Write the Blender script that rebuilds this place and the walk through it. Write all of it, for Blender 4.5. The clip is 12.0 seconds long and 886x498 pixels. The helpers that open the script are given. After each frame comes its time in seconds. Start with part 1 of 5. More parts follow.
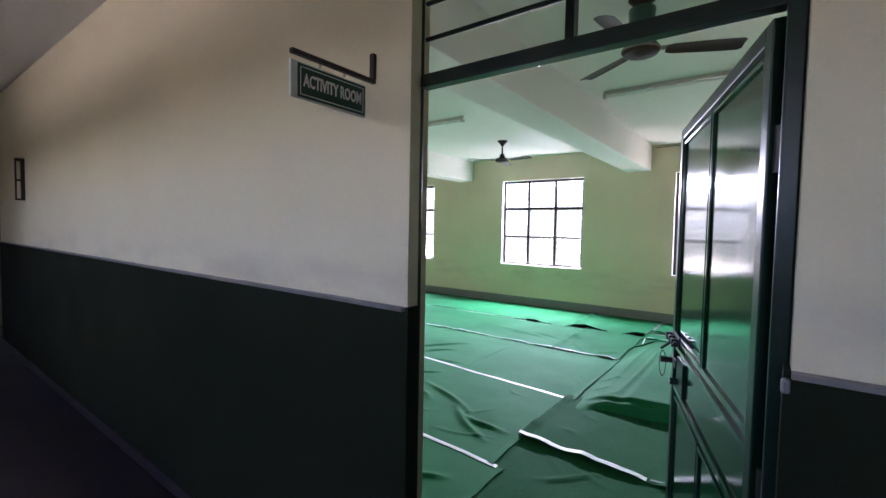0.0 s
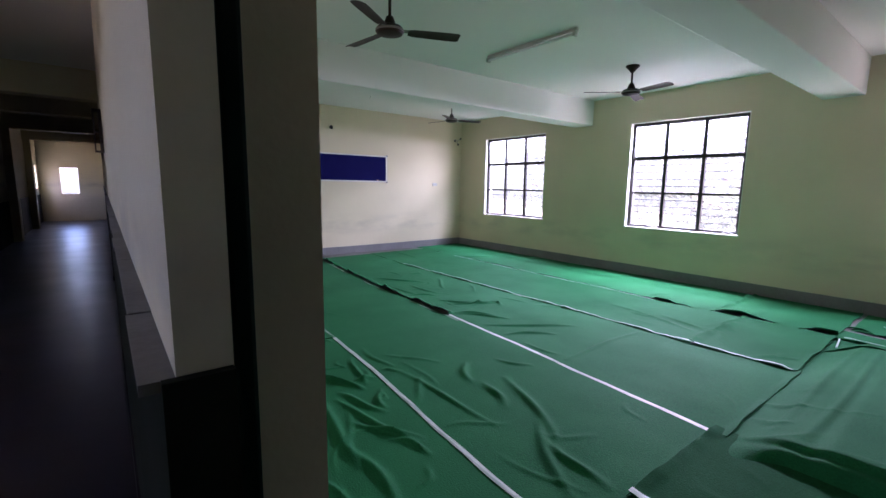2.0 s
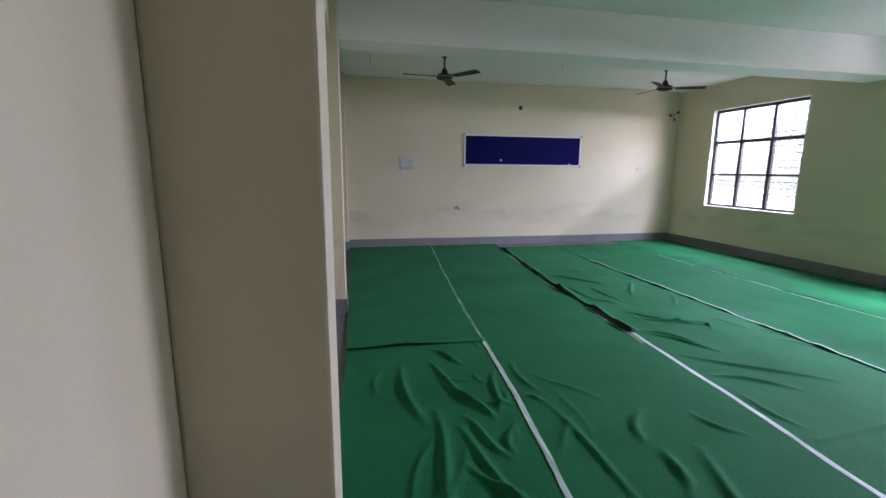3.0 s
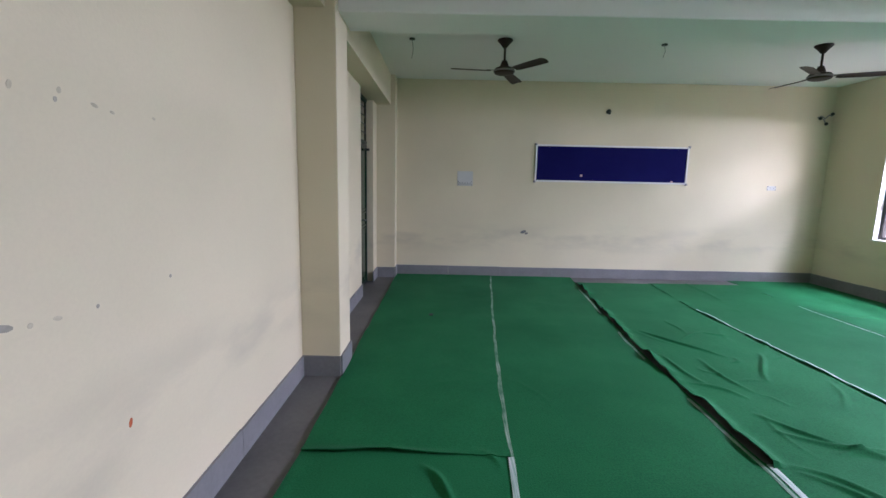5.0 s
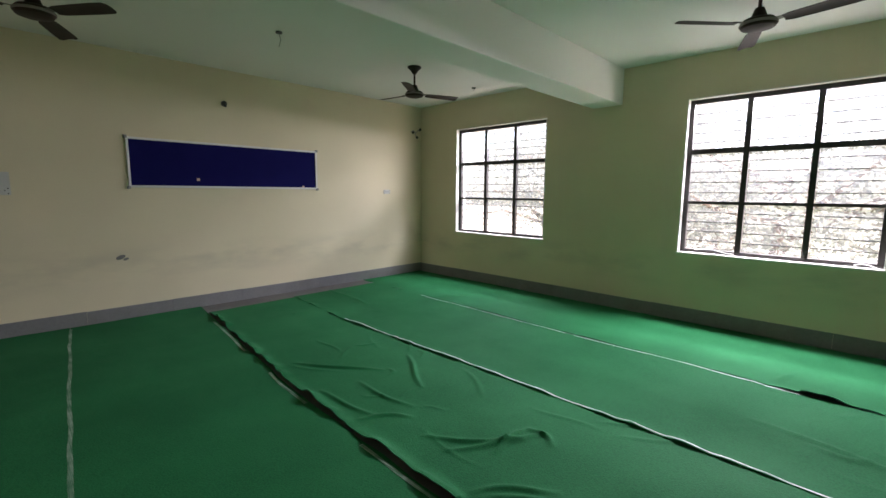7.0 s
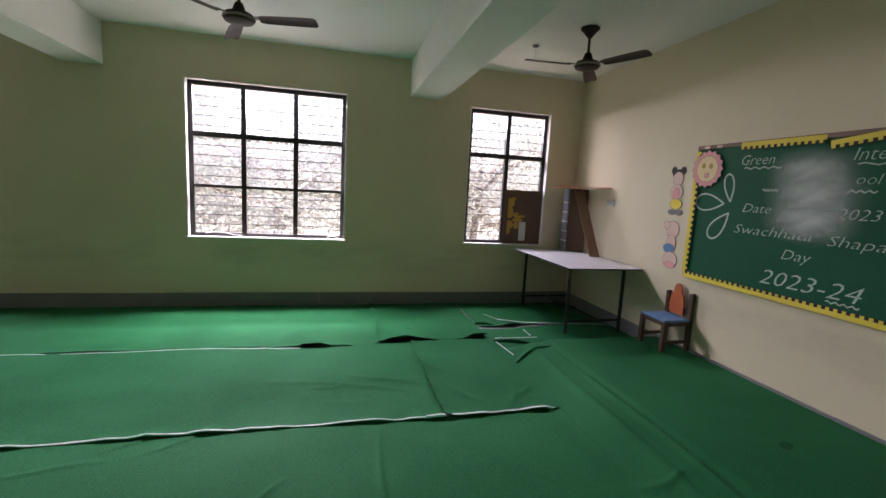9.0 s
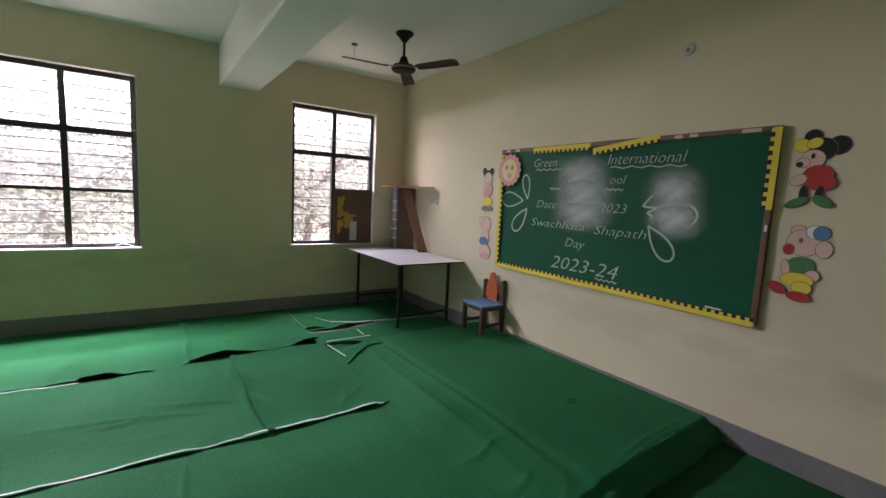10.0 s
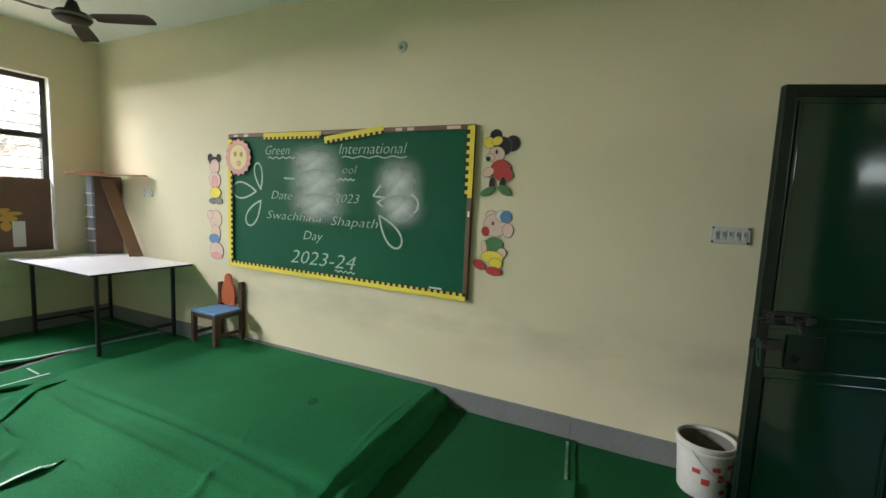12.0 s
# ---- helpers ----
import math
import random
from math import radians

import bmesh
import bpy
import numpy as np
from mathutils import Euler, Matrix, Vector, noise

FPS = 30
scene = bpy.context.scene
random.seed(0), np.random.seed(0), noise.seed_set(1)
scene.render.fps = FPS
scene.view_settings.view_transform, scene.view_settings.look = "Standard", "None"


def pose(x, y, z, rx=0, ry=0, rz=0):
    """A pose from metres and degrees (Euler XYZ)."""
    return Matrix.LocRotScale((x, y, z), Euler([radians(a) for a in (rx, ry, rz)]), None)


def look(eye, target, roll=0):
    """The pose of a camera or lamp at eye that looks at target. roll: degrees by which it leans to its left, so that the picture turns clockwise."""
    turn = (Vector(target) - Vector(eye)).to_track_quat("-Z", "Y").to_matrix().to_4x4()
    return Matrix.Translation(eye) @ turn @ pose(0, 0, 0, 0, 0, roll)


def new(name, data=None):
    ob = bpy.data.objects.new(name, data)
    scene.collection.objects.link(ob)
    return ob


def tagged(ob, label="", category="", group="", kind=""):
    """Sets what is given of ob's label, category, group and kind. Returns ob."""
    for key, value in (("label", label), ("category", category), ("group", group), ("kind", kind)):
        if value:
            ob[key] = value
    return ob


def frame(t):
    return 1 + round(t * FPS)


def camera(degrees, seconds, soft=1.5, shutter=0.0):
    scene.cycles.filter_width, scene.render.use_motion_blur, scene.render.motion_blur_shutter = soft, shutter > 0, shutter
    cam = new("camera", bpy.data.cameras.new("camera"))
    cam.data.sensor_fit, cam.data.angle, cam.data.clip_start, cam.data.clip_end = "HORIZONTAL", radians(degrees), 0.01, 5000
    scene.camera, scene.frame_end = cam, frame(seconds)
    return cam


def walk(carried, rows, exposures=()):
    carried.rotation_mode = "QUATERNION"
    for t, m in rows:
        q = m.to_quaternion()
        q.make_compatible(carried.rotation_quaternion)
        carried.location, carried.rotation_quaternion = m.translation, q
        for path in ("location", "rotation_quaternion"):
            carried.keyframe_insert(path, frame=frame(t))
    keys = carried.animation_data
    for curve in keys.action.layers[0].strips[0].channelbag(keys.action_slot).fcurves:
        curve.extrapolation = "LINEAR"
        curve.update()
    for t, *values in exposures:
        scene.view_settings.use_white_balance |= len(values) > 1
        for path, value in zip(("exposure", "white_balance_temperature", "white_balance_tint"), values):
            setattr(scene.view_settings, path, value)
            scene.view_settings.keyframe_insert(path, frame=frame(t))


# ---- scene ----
cam = camera(91.3, 12.0)
PATH = [
    (0, (0.723, -0.376, 1.567), (-0.464, 1.23, 1.473), 1.1),
    (0.5, (0.675, -0.211, 1.545), (-0.539, 1.373, 1.412), 0.2),
    (1, (0.536, 0.047, 1.536), (-0.692, 1.613, 1.33), -0.3),
    (1.5, (0.402, 0.368, 1.504), (-0.96, 1.809, 1.248), 0.2),
    (2, (0.244, 0.652, 1.486), (-1.316, 1.87, 1.2), 0.9),
    (2.5, (0.018, 0.958, 1.489), (-1.747, 1.84, 1.163), 1.1),
    (3, (-0.218, 1.257, 1.451), (-2.145, 1.655, 1.096), 0.5),
    (4.8, (-1.31, 1.908, 1.489), (-3.283, 1.825, 1.176), 1.3),
    (5, (-1.424, 1.93, 1.473), (-3.403, 1.926, 1.181), 1.2),
    (5.5, (-1.722, 1.973, 1.495), (-3.684, 2.235, 1.211), 0.8),
    (6, (-1.944, 2.016, 1.507), (-3.827, 2.632, 1.23), 0.4),
    (6.5, (-2.162, 2.174, 1.519), (-3.872, 3.176, 1.248), 0.1),
    (7, (-2.256, 2.284, 1.526), (-3.645, 3.699, 1.267), 0.4),
    (7.5, (-2.332, 2.395, 1.507), (-3.249, 4.155, 1.257), 0.7),
    (7.7, (-2.356, 2.424, 1.518), (-3.056, 4.28, 1.261), 0.7),
    (9.3, (-2.159, 2.417, 1.532), (-1.479, 4.278, 1.259), 3.1),
    (9.5, (-2.135, 2.394, 1.54), (-1.329, 4.205, 1.277), 2.8),
    (10, (-2.06, 2.377, 1.525), (-0.929, 4.01, 1.291), 2.9),
    (10.5, (-1.964, 2.343, 1.528), (-0.578, 3.769, 1.312), 2.7),
    (11, (-1.868, 2.295, 1.516), (-0.324, 3.549, 1.313), 2.8),
    (11.5, (-1.774, 2.271, 1.509), (-0.101, 3.346, 1.292), 2.7),
    (12, (-1.749, 2.279, 1.51), (0.044, 3.14, 1.298), 2.5),
]
walk(cam, [(t, look(eye, target, roll)) for t, eye, target, roll in PATH],
     exposures=[(0.0, 6.0, 5650, 33), (1.0, 5.8, 5650, 36), (1.5, 5.55, 5600, 43), (2.5, 5.1, 5600, 41), (3.0, 5.2, 5600, 37), (5.0, 5.4, 5650, 35),
                (5.5, 5.3, 5950, 28), (6.5, 4.9, 6350, 26), (7.5, 4.63, 6450, 26), (9.5, 4.5, 6450, 36), (10.0, 4.65, 6480, 32), (10.5, 5.0, 6500, 27), (11.0, 5.2, 6500, 22), (12.0, 5.48, 6600, 13)])

# ---- world, sun, exposure ----
world = bpy.data.worlds.new("sky")
scene.world = world
world.use_nodes = True
wt = world.node_tree
sky = wt.nodes.new("ShaderNodeTexSky")
sky.sky_type, sky.sun_disc = "NISHITA", False
sky.sun_elevation, sky.sun_rotation = radians(58), radians(96)
sky.air_density, sky.dust_density = 1.0, 4.0
wt.links.new(sky.outputs[0], wt.nodes["Background"].inputs[0])
wt.nodes["Background"].inputs[1].default_value = 0.08

sun = new("sun", bpy.data.lights.new("sun", "SUN"))
sun.data.energy, sun.data.angle, sun.data.color = 2.2, radians(10), (1.0, 0.95, 0.87)
sun.matrix_world = look((10, -1, 30), (0, 0, 12))

# daylight entering at the head of each window opening, under the sunshade
for xa, xb, watts in ((-7.553, -5.745, 9.5), (-3.885, -2.098, 23.0), (-0.538, 0.616, 4.4)):
    lamp = new("window_daylight", bpy.data.lights.new("window_daylight", "AREA"))
    lamp.data.shape, lamp.data.size, lamp.data.size_y = "RECTANGLE", xb - xa - 0.12, 0.36
    lamp.data.energy, lamp.data.color = watts, (0.96, 0.99, 1.0)
    lamp.matrix_world = look(((xa + xb) / 2, 8.62, 2.54), ((xa + xb) / 2, 8.46, 1.57))

# ---- materials ----


def nodes_of(m):
    t = m.node_tree
    return t, t.nodes, t.links, t.nodes["Principled BSDF"]


def coat(name, colour, rough=0.6, grain=60.0, vary=0.12, blotch=1.2, blotch_amount=0.15, bump=0.15, metal=0.0, dark=None, spec=0.5, along=None):
    """A painted or plain surface: fine grain and wide blotches round one base colour, with fine relief."""
    m = bpy.data.materials.new(name)
    m.use_nodes = True
    t, n, l, b = nodes_of(m)
    co = n.new("ShaderNodeTexCoord")
    fine, wide = n.new("ShaderNodeTexNoise"), n.new("ShaderNodeTexNoise")
    fine.inputs["Scale"].default_value, fine.inputs["Detail"].default_value = grain, 4
    wide.inputs["Scale"].default_value, wide.inputs["Detail"].default_value = blotch, 5
    if along:
        mp = n.new("ShaderNodeMapping")
        mp.inputs["Scale"].default_value = along
        l.new(co.outputs["Object"], mp.inputs["Vector"])
        l.new(mp.outputs[0], fine.inputs["Vector"])
    else:
        l.new(co.outputs["Object"], fine.inputs["Vector"])
    l.new(co.outputs["Object"], wide.inputs["Vector"])
    low = dark or tuple(c * 0.62 for c in colour)
    r1 = n.new("ShaderNodeMapRange")
    r1.inputs["From Min"].default_value, r1.inputs["From Max"].default_value = 0.35, 0.7
    r1.inputs["To Max"].default_value = blotch_amount
    l.new(wide.outputs["Fac"], r1.inputs["Value"])
    r2 = n.new("ShaderNodeMapRange")
    r2.inputs["From Min"].default_value, r2.inputs["From Max"].default_value = 0.35, 0.75
    r2.inputs["To Max"].default_value = vary
    l.new(fine.outputs["Fac"], r2.inputs["Value"])
    add = n.new("ShaderNodeMath")
    l.new(r1.outputs[0], add.inputs[0])
    l.new(r2.outputs[0], add.inputs[1])
    mix = n.new("ShaderNodeMix")
    mix.data_type = "RGBA"
    mix.inputs["A"].default_value, mix.inputs["B"].default_value = (*colour, 1), (*low, 1)
    l.new(add.outputs[0], mix.inputs["Factor"])
    l.new(mix.outputs["Result"], b.inputs["Base Color"])
    rr = n.new("ShaderNodeMapRange")
    rr.inputs["To Min"].default_value, rr.inputs["To Max"].default_value = max(0.02, rough - 0.08), min(1, rough + 0.1)
    l.new(wide.outputs["Fac"], rr.inputs["Value"])
    l.new(rr.outputs[0], b.inputs["Roughness"])
    b.inputs["Metallic"].default_value = metal
    b.inputs["Specular IOR Level"].default_value = spec
    if bump:
        bp = n.new("ShaderNodeBump")
        bp.inputs["Strength"].default_value, bp.inputs["Distance"].default_value = bump, 0.004
        l.new(fine.outputs["Fac"], bp.inputs["Height"])
        l.new(bp.outputs[0], b.inputs["Normal"])
    return m


def stained_wall(name, colour, low_z, high_z, strength, tone):
    """Emulsion paint with a rubbed, dirty belt between two heights."""
    m = coat(name, colour, 0.75, 90, 0.08, 0.9, 0.20, 0.14)
    t, n, l, b = nodes_of(m)
    src = b.inputs["Base Color"].links[0].from_socket
    geo = n.new("ShaderNodeNewGeometry")
    sep = n.new("ShaderNodeSeparateXYZ")
    l.new(geo.outputs["Position"], sep.inputs[0])
    smear = n.new("ShaderNodeTexNoise")
    mp = n.new("ShaderNodeMapping")
    mp.inputs["Scale"].default_value = (1.0, 1.0, 3.0)
    l.new(geo.outputs["Position"], mp.inputs["Vector"])
    l.new(mp.outputs[0], smear.inputs["Vector"])
    smear.inputs["Scale"].default_value, smear.inputs["Detail"].default_value = 1.6, 6
    mid, half = (low_z + high_z) / 2, (high_z - low_z) / 2
    d = n.new("ShaderNodeMath")
    d.operation = "SUBTRACT"
    l.new(sep.outputs["Z"], d.inputs[0])
    d.inputs[1].default_value = mid
    a = n.new("ShaderNodeMath")
    a.operation = "ABSOLUTE"
    l.new(d.outputs[0], a.inputs[0])
    r = n.new("ShaderNodeMapRange")
    r.inputs["From Min"].default_value, r.inputs["From Max"].default_value = half * 0.2, half
    r.inputs["To Min"].default_value, r.inputs["To Max"].default_value = 1, 0
    l.new(a.outputs[0], r.inputs["Value"])
    s = n.new("ShaderNodeMapRange")
    s.inputs["From Min"].default_value, s.inputs["From Max"].default_value = 0.42, 0.68
    s.inputs["To Max"].default_value = strength
    l.new(smear.outputs["Fac"], s.inputs["Value"])
    mul = n.new("ShaderNodeMath")
    mul.operation = "MULTIPLY"
    l.new(r.outputs[0], mul.inputs[0])
    l.new(s.outputs[0], mul.inputs[1])
    mix = n.new("ShaderNodeMix")
    mix.data_type = "RGBA"
    mix.inputs["B"].default_value = (*tone, 1)
    l.new(src, mix.inputs["A"])
    l.new(mul.outputs[0], mix.inputs["Factor"])
    l.new(mix.outputs["Result"], b.inputs["Base Color"])
    return m


def felt(name, colour, dark, gloss=0.10):
    """Thin needle-felt carpet: fibres, worn patches and dust."""
    m = coat(name, colour, 0.75, 110, 0.75, 1.5, 0.40, 0.55, dark=dark, spec=gloss)
    b = nodes_of(m)[3]
    b.inputs["Sheen Weight"].default_value = 0.01
    return m


CREAM = stained_wall("cream_wall_paint", (0.68, 0.605, 0.43), 0.35, 0.90, 0.34, (0.31, 0.29, 0.23))
CEIL = coat("white_ceiling_paint", (0.80, 0.80, 0.775), 0.8, 80, 0.05, 0.5, 0.08, 0.1)
CORRIDOR = stained_wall("corridor_wall_paint", (0.69, 0.635, 0.45), 1.22, 1.5, 0.5, (0.36, 0.34, 0.28))
DADO = coat("dark_green_dado_paint", (0.015, 0.018, 0.010), 0.6, 50, 0.2, 1.5, 0.3, 0.2, spec=0.06)
LEDGE = coat("grey_stone_ledge", (0.18, 0.175, 0.17), 0.5, 60, 0.4, 6, 0.5, 0.3)
SKIRT = coat("grey_stone_skirting", (0.205, 0.205, 0.21), 0.5, 35, 0.3, 4, 0.3, 0.2)
CONCRETE = coat("worn_cement_floor", (0.125, 0.12, 0.115), 0.6, 30, 0.4, 2.5, 0.5, 0.3)
CORFLOOR = coat("dark_polished_stone_floor", (0.024, 0.017, 0.024), 0.34, 20, 0.3, 1.5, 0.4, 0.1)
FELT = felt("green_felt_carpet", (0.011, 0.142, 0.050), (0.006, 0.088, 0.031), 0.07)
# FELT darkened for the shade behind the door; also colours a stain
FELT_DARK = felt("shaded_and_stained_green_felt", (0.011, 0.092, 0.034), (0.006, 0.058, 0.020), 0.03)
TAPE = coat("worn_white_tape", (0.68, 0.70, 0.70), 0.5, 130, 0.95, 9, 0.25, 0.1, dark=(0.14, 0.30, 0.21), along=(0.03, 1, 1))
TAPE_OLD = coat("faded_grey_tape", (0.30, 0.40, 0.32), 0.6, 130, 0.9, 7, 0.7, 0.1, dark=(0.02, 0.13, 0.06), along=(0.03, 1, 1))
DOORGREEN = coat("glossy_dark_green_enamel", (0.006, 0.034, 0.018), 0.10, 4.5, 0.15, 3, 0.25, 0.25, spec=0.45)
FRAMEGREEN = coat("dark_green_frame_enamel", (0.003, 0.013, 0.008), 0.3, 40, 0.2, 4, 0.3, 0.1, spec=0.25)
WINFRAME = coat("brown_black_window_steel", (0.030, 0.026, 0.024), 0.45, 60, 0.3, 6, 0.3, 0.1)
WHITE = coat("white_plaster_reveal", (0.74, 0.72, 0.68), 0.7, 60, 0.1, 3, 0.2, 0.1)
FANBROWN = coat("dark_brown_fan_enamel", (0.036, 0.020, 0.016), 0.5, 60, 0.15, 5, 0.2, 0.02, spec=0.15)
FANTRIM = coat("dull_fan_trim", (0.22, 0.20, 0.18), 0.45, 60, 0.1, 5, 0.1, 0.0, metal=0.8)
BLACKSTEEL = coat("black_painted_steel", (0.012, 0.012, 0.014), 0.4, 60, 0.2, 5, 0.3, 0.1)
RUSTBROWN = coat("brown_black_iron", (0.030, 0.018, 0.016), 0.5, 60, 0.4, 8, 0.4, 0.2)
STEEL = coat("dull_steel", (0.42, 0.42, 0.42), 0.35, 70, 0.2, 5, 0.2, 0.05, metal=0.9)
LAMINATE = coat("white_laminate", (0.72, 0.70, 0.74), 0.3, 60, 0.05, 3, 0.12, 0.02)
TUBE = coat("unlit_white_tube_glass", (0.78, 0.80, 0.80), 0.15, 60, 0.03, 5, 0.05, 0.0)
FIXTURE = coat("grey_white_lamp_batten", (0.50, 0.50, 0.47), 0.45, 60, 0.15, 5, 0.3, 0.05)
BLUEFELT = coat("navy_blue_felt", (0.008, 0.008, 0.085), 0.95, 300, 0.3, 3, 0.25, 0.4, spec=0.1)
ALU = coat("white_aluminium_trim", (0.72, 0.72, 0.72), 0.35, 60, 0.08, 4, 0.15, 0.02)
SLATE = coat("green_chalkboard", (0.005, 0.085, 0.042), 0.6, 25, 0.2, 2.2, 0.30, 0.05, dark=(0.012, 0.115, 0.065), spec=0.12)
CHALK = coat("white_chalk", (0.56, 0.62, 0.56), 0.95, 120, 0.5, 20, 0.3, 0.2, dark=(0.12, 0.27, 0.19))
BROWNWOOD = coat("brown_wood_trim", (0.17, 0.085, 0.045), 0.55, 70, 0.4, 8, 0.5, 0.2)
YELLOW = coat("yellow_paper_border", (0.78, 0.62, 0.06), 0.7, 70, 0.1, 6, 0.15, 0.1)
OCHRE = coat("ochre_paper", (0.50, 0.30, 0.05), 0.75, 70, 0.2, 8, 0.3, 0.1)
BLACKPAPER = coat("black_paper", (0.02, 0.02, 0.02), 0.8, 70, 0.1, 6, 0.15, 0.1)
RED = coat("red_paper", (0.48, 0.035, 0.03), 0.7, 70, 0.1, 6, 0.2, 0.1)
PINK = coat("pink_paper", (0.75, 0.33, 0.33), 0.7, 70, 0.1, 6, 0.2, 0.1)
SKIN = coat("pale_pink_paper", (0.72, 0.50, 0.42), 0.7, 70, 0.1, 6, 0.2, 0.1)
PAPERBLUE = coat("blue_paper", (0.09, 0.22, 0.42), 0.7, 70, 0.1, 6, 0.2, 0.1)
PAPERGREEN = coat("green_paper", (0.06, 0.20, 0.07), 0.7, 70, 0.1, 6, 0.2, 0.1)
ORANGE = coat("orange_red_paint", (0.50, 0.11, 0.03), 0.5, 50, 0.2, 9, 0.4, 0.1)
SEATBLUE = coat("worn_blue_paint", (0.10, 0.24, 0.46), 0.45, 60, 0.2, 10, 0.4, 0.1)
CHAIRWOOD = coat("dark_brown_varnished_wood", (0.085, 0.040, 0.025), 0.45, 50, 0.4, 9, 0.4, 0.2)
CARD = coat("brown_cardboard", (0.24, 0.135, 0.075), 0.85, 60, 0.2, 5, 0.3, 0.15)
CARDDARK = coat("dark_brown_cardboard", (0.13, 0.075, 0.05), 0.85, 60, 0.2, 5, 0.3, 0.15)
CARDGREY = coat("grey_painted_cardboard", (0.22, 0.225, 0.27), 0.8, 60, 0.2, 5, 0.4, 0.1)
PINKCARD = coat("faded_red_card", (0.62, 0.24, 0.17), 0.8, 60, 0.2, 6, 0.4, 0.1)
PLASTIC = coat("white_switch_plastic", (0.56, 0.56, 0.55), 0.35, 60, 0.05, 6, 0.2, 0.02)
BUCKETWHITE = coat("dirty_white_bucket_plastic", (0.66, 0.64, 0.60), 0.4, 40, 0.2, 6, 0.45, 0.05)
BUCKETIN = coat("cement_stained_plastic", (0.20, 0.18, 0.15), 0.8, 40, 0.4, 8, 0.5, 0.3)
SIGNGREEN = coat("green_sign_face", (0.010, 0.070, 0.045), 0.35, 60, 0.1, 6, 0.15, 0.02)
SIGNWHITE = coat("white_sign_vinyl", (0.80, 0.82, 0.80), 0.4, 60, 0.05, 6, 0.1, 0.02)
OUTLINE = coat("dark_paint_outline", (0.20, 0.14, 0.12), 0.8, 60, 0.2, 6, 0.3, 0.1)
SMUDGE = coat("faint_wall_smudge", (0.60, 0.535, 0.39), 0.8, 60, 0.5, 8, 0.5, 0.1)
MARK = coat("grey_wall_mark", (0.40, 0.37, 0.30), 0.8, 60, 0.5, 8, 0.5, 0.1)
TEAL = coat("dark_teal_enamel", (0.012, 0.060, 0.048), 0.35, 60, 0.15, 5, 0.2, 0.02)
GREY = coat("grey_wiring", (0.25, 0.25, 0.25), 0.6, 60, 0.1, 6, 0.2, 0.05)
LEAF = coat("tree_leaves", (0.145, 0.150, 0.115), 0.7, 3, 0.6, 1.2, 0.5, 0.0, dark=(0.070, 0.080, 0.050))
BARK = coat("tree_bark", (0.12, 0.09, 0.065), 0.9, 25, 0.5, 4, 0.4, 0.6)
EARTH = coat("dry_ground", (0.22, 0.19, 0.14), 0.95, 8, 0.4, 0.5, 0.4, 0.3)

_t, _n, _l, _b = nodes_of(LEAF)
_tl, _mx = _n.new("ShaderNodeBsdfTranslucent"), _n.new("ShaderNodeMixShader")
_tl.inputs[0].default_value = (0.24, 0.24, 0.21, 1)
_mx.inputs[0].default_value = 0.45
_l.new(_b.outputs[0], _mx.inputs[1])
_l.new(_tl.outputs[0], _mx.inputs[2])
_l.new(_mx.outputs[0], _n["Material Output"].inputs[0])

LIGHTGLASS = bpy.data.materials.new("louvre_glass")
LIGHTGLASS.use_nodes = True
_t, _n, _l, _b = nodes_of(LIGHTGLASS)
_tr, _gl, _mx = _n.new("ShaderNodeBsdfTransparent"), _n.new("ShaderNodeBsdfGlossy"), _n.new("ShaderNodeMixShader")
_tr.inputs[0].default_value = (0.95, 0.97, 0.96, 1)
_gl.inputs["Roughness"].default_value = 0.08
_mx.inputs[0].default_value = 0.06
_l.new(_tr.outputs[0], _mx.inputs[1])
_l.new(_gl.outputs[0], _mx.inputs[2])
_dust, _mx2 = _n.new("ShaderNodeBsdfTranslucent"), _n.new("ShaderNodeMixShader")
_dust.inputs[0].default_value = (0.84, 0.84, 0.90, 1)
_mx2.inputs[0].default_value = 0.009
_l.new(_mx.outputs[0], _mx2.inputs[1])
_l.new(_dust.outputs[0], _mx2.inputs[2])
_l.new(_mx2.outputs[0], _n["Material Output"].inputs[0])

# ---- mesh helpers ----


def add_box(bm, x0, x1, y0, y1, z0, z1, bevel=0.0, m=None):
    r = bmesh.ops.create_cube(bm, size=1)
    for v in r["verts"]:
        v.co = Vector(((x0 + x1) / 2 + v.co.x * (x1 - x0), (y0 + y1) / 2 + v.co.y * (y1 - y0), (z0 + z1) / 2 + v.co.z * (z1 - z0)))
    vs = r["verts"]
    if bevel:
        es = list({e for v in vs for e in v.link_edges})
        out = bmesh.ops.bevel(bm, geom=es, offset=bevel, segments=2, affect="EDGES", profile=0.6)
        vs = list({v for f in out["faces"] for v in f.verts} | {v for v in vs if v.is_valid})
    if m is not None:
        for v in vs:
            v.co = m @ v.co
    return vs


def add_tube(bm, a, b, r0, r1=None, seg=12, caps=True):
    a, b = Vector(a), Vector(b)
    d = b - a
    mat = Matrix.Translation((a + b) / 2) @ d.to_track_quat("Z", "Y").to_matrix().to_4x4()
    return bmesh.ops.create_cone(bm, cap_ends=caps, segments=seg, radius1=r0, radius2=r0 if r1 is None else r1, depth=d.length, matrix=mat)["verts"]


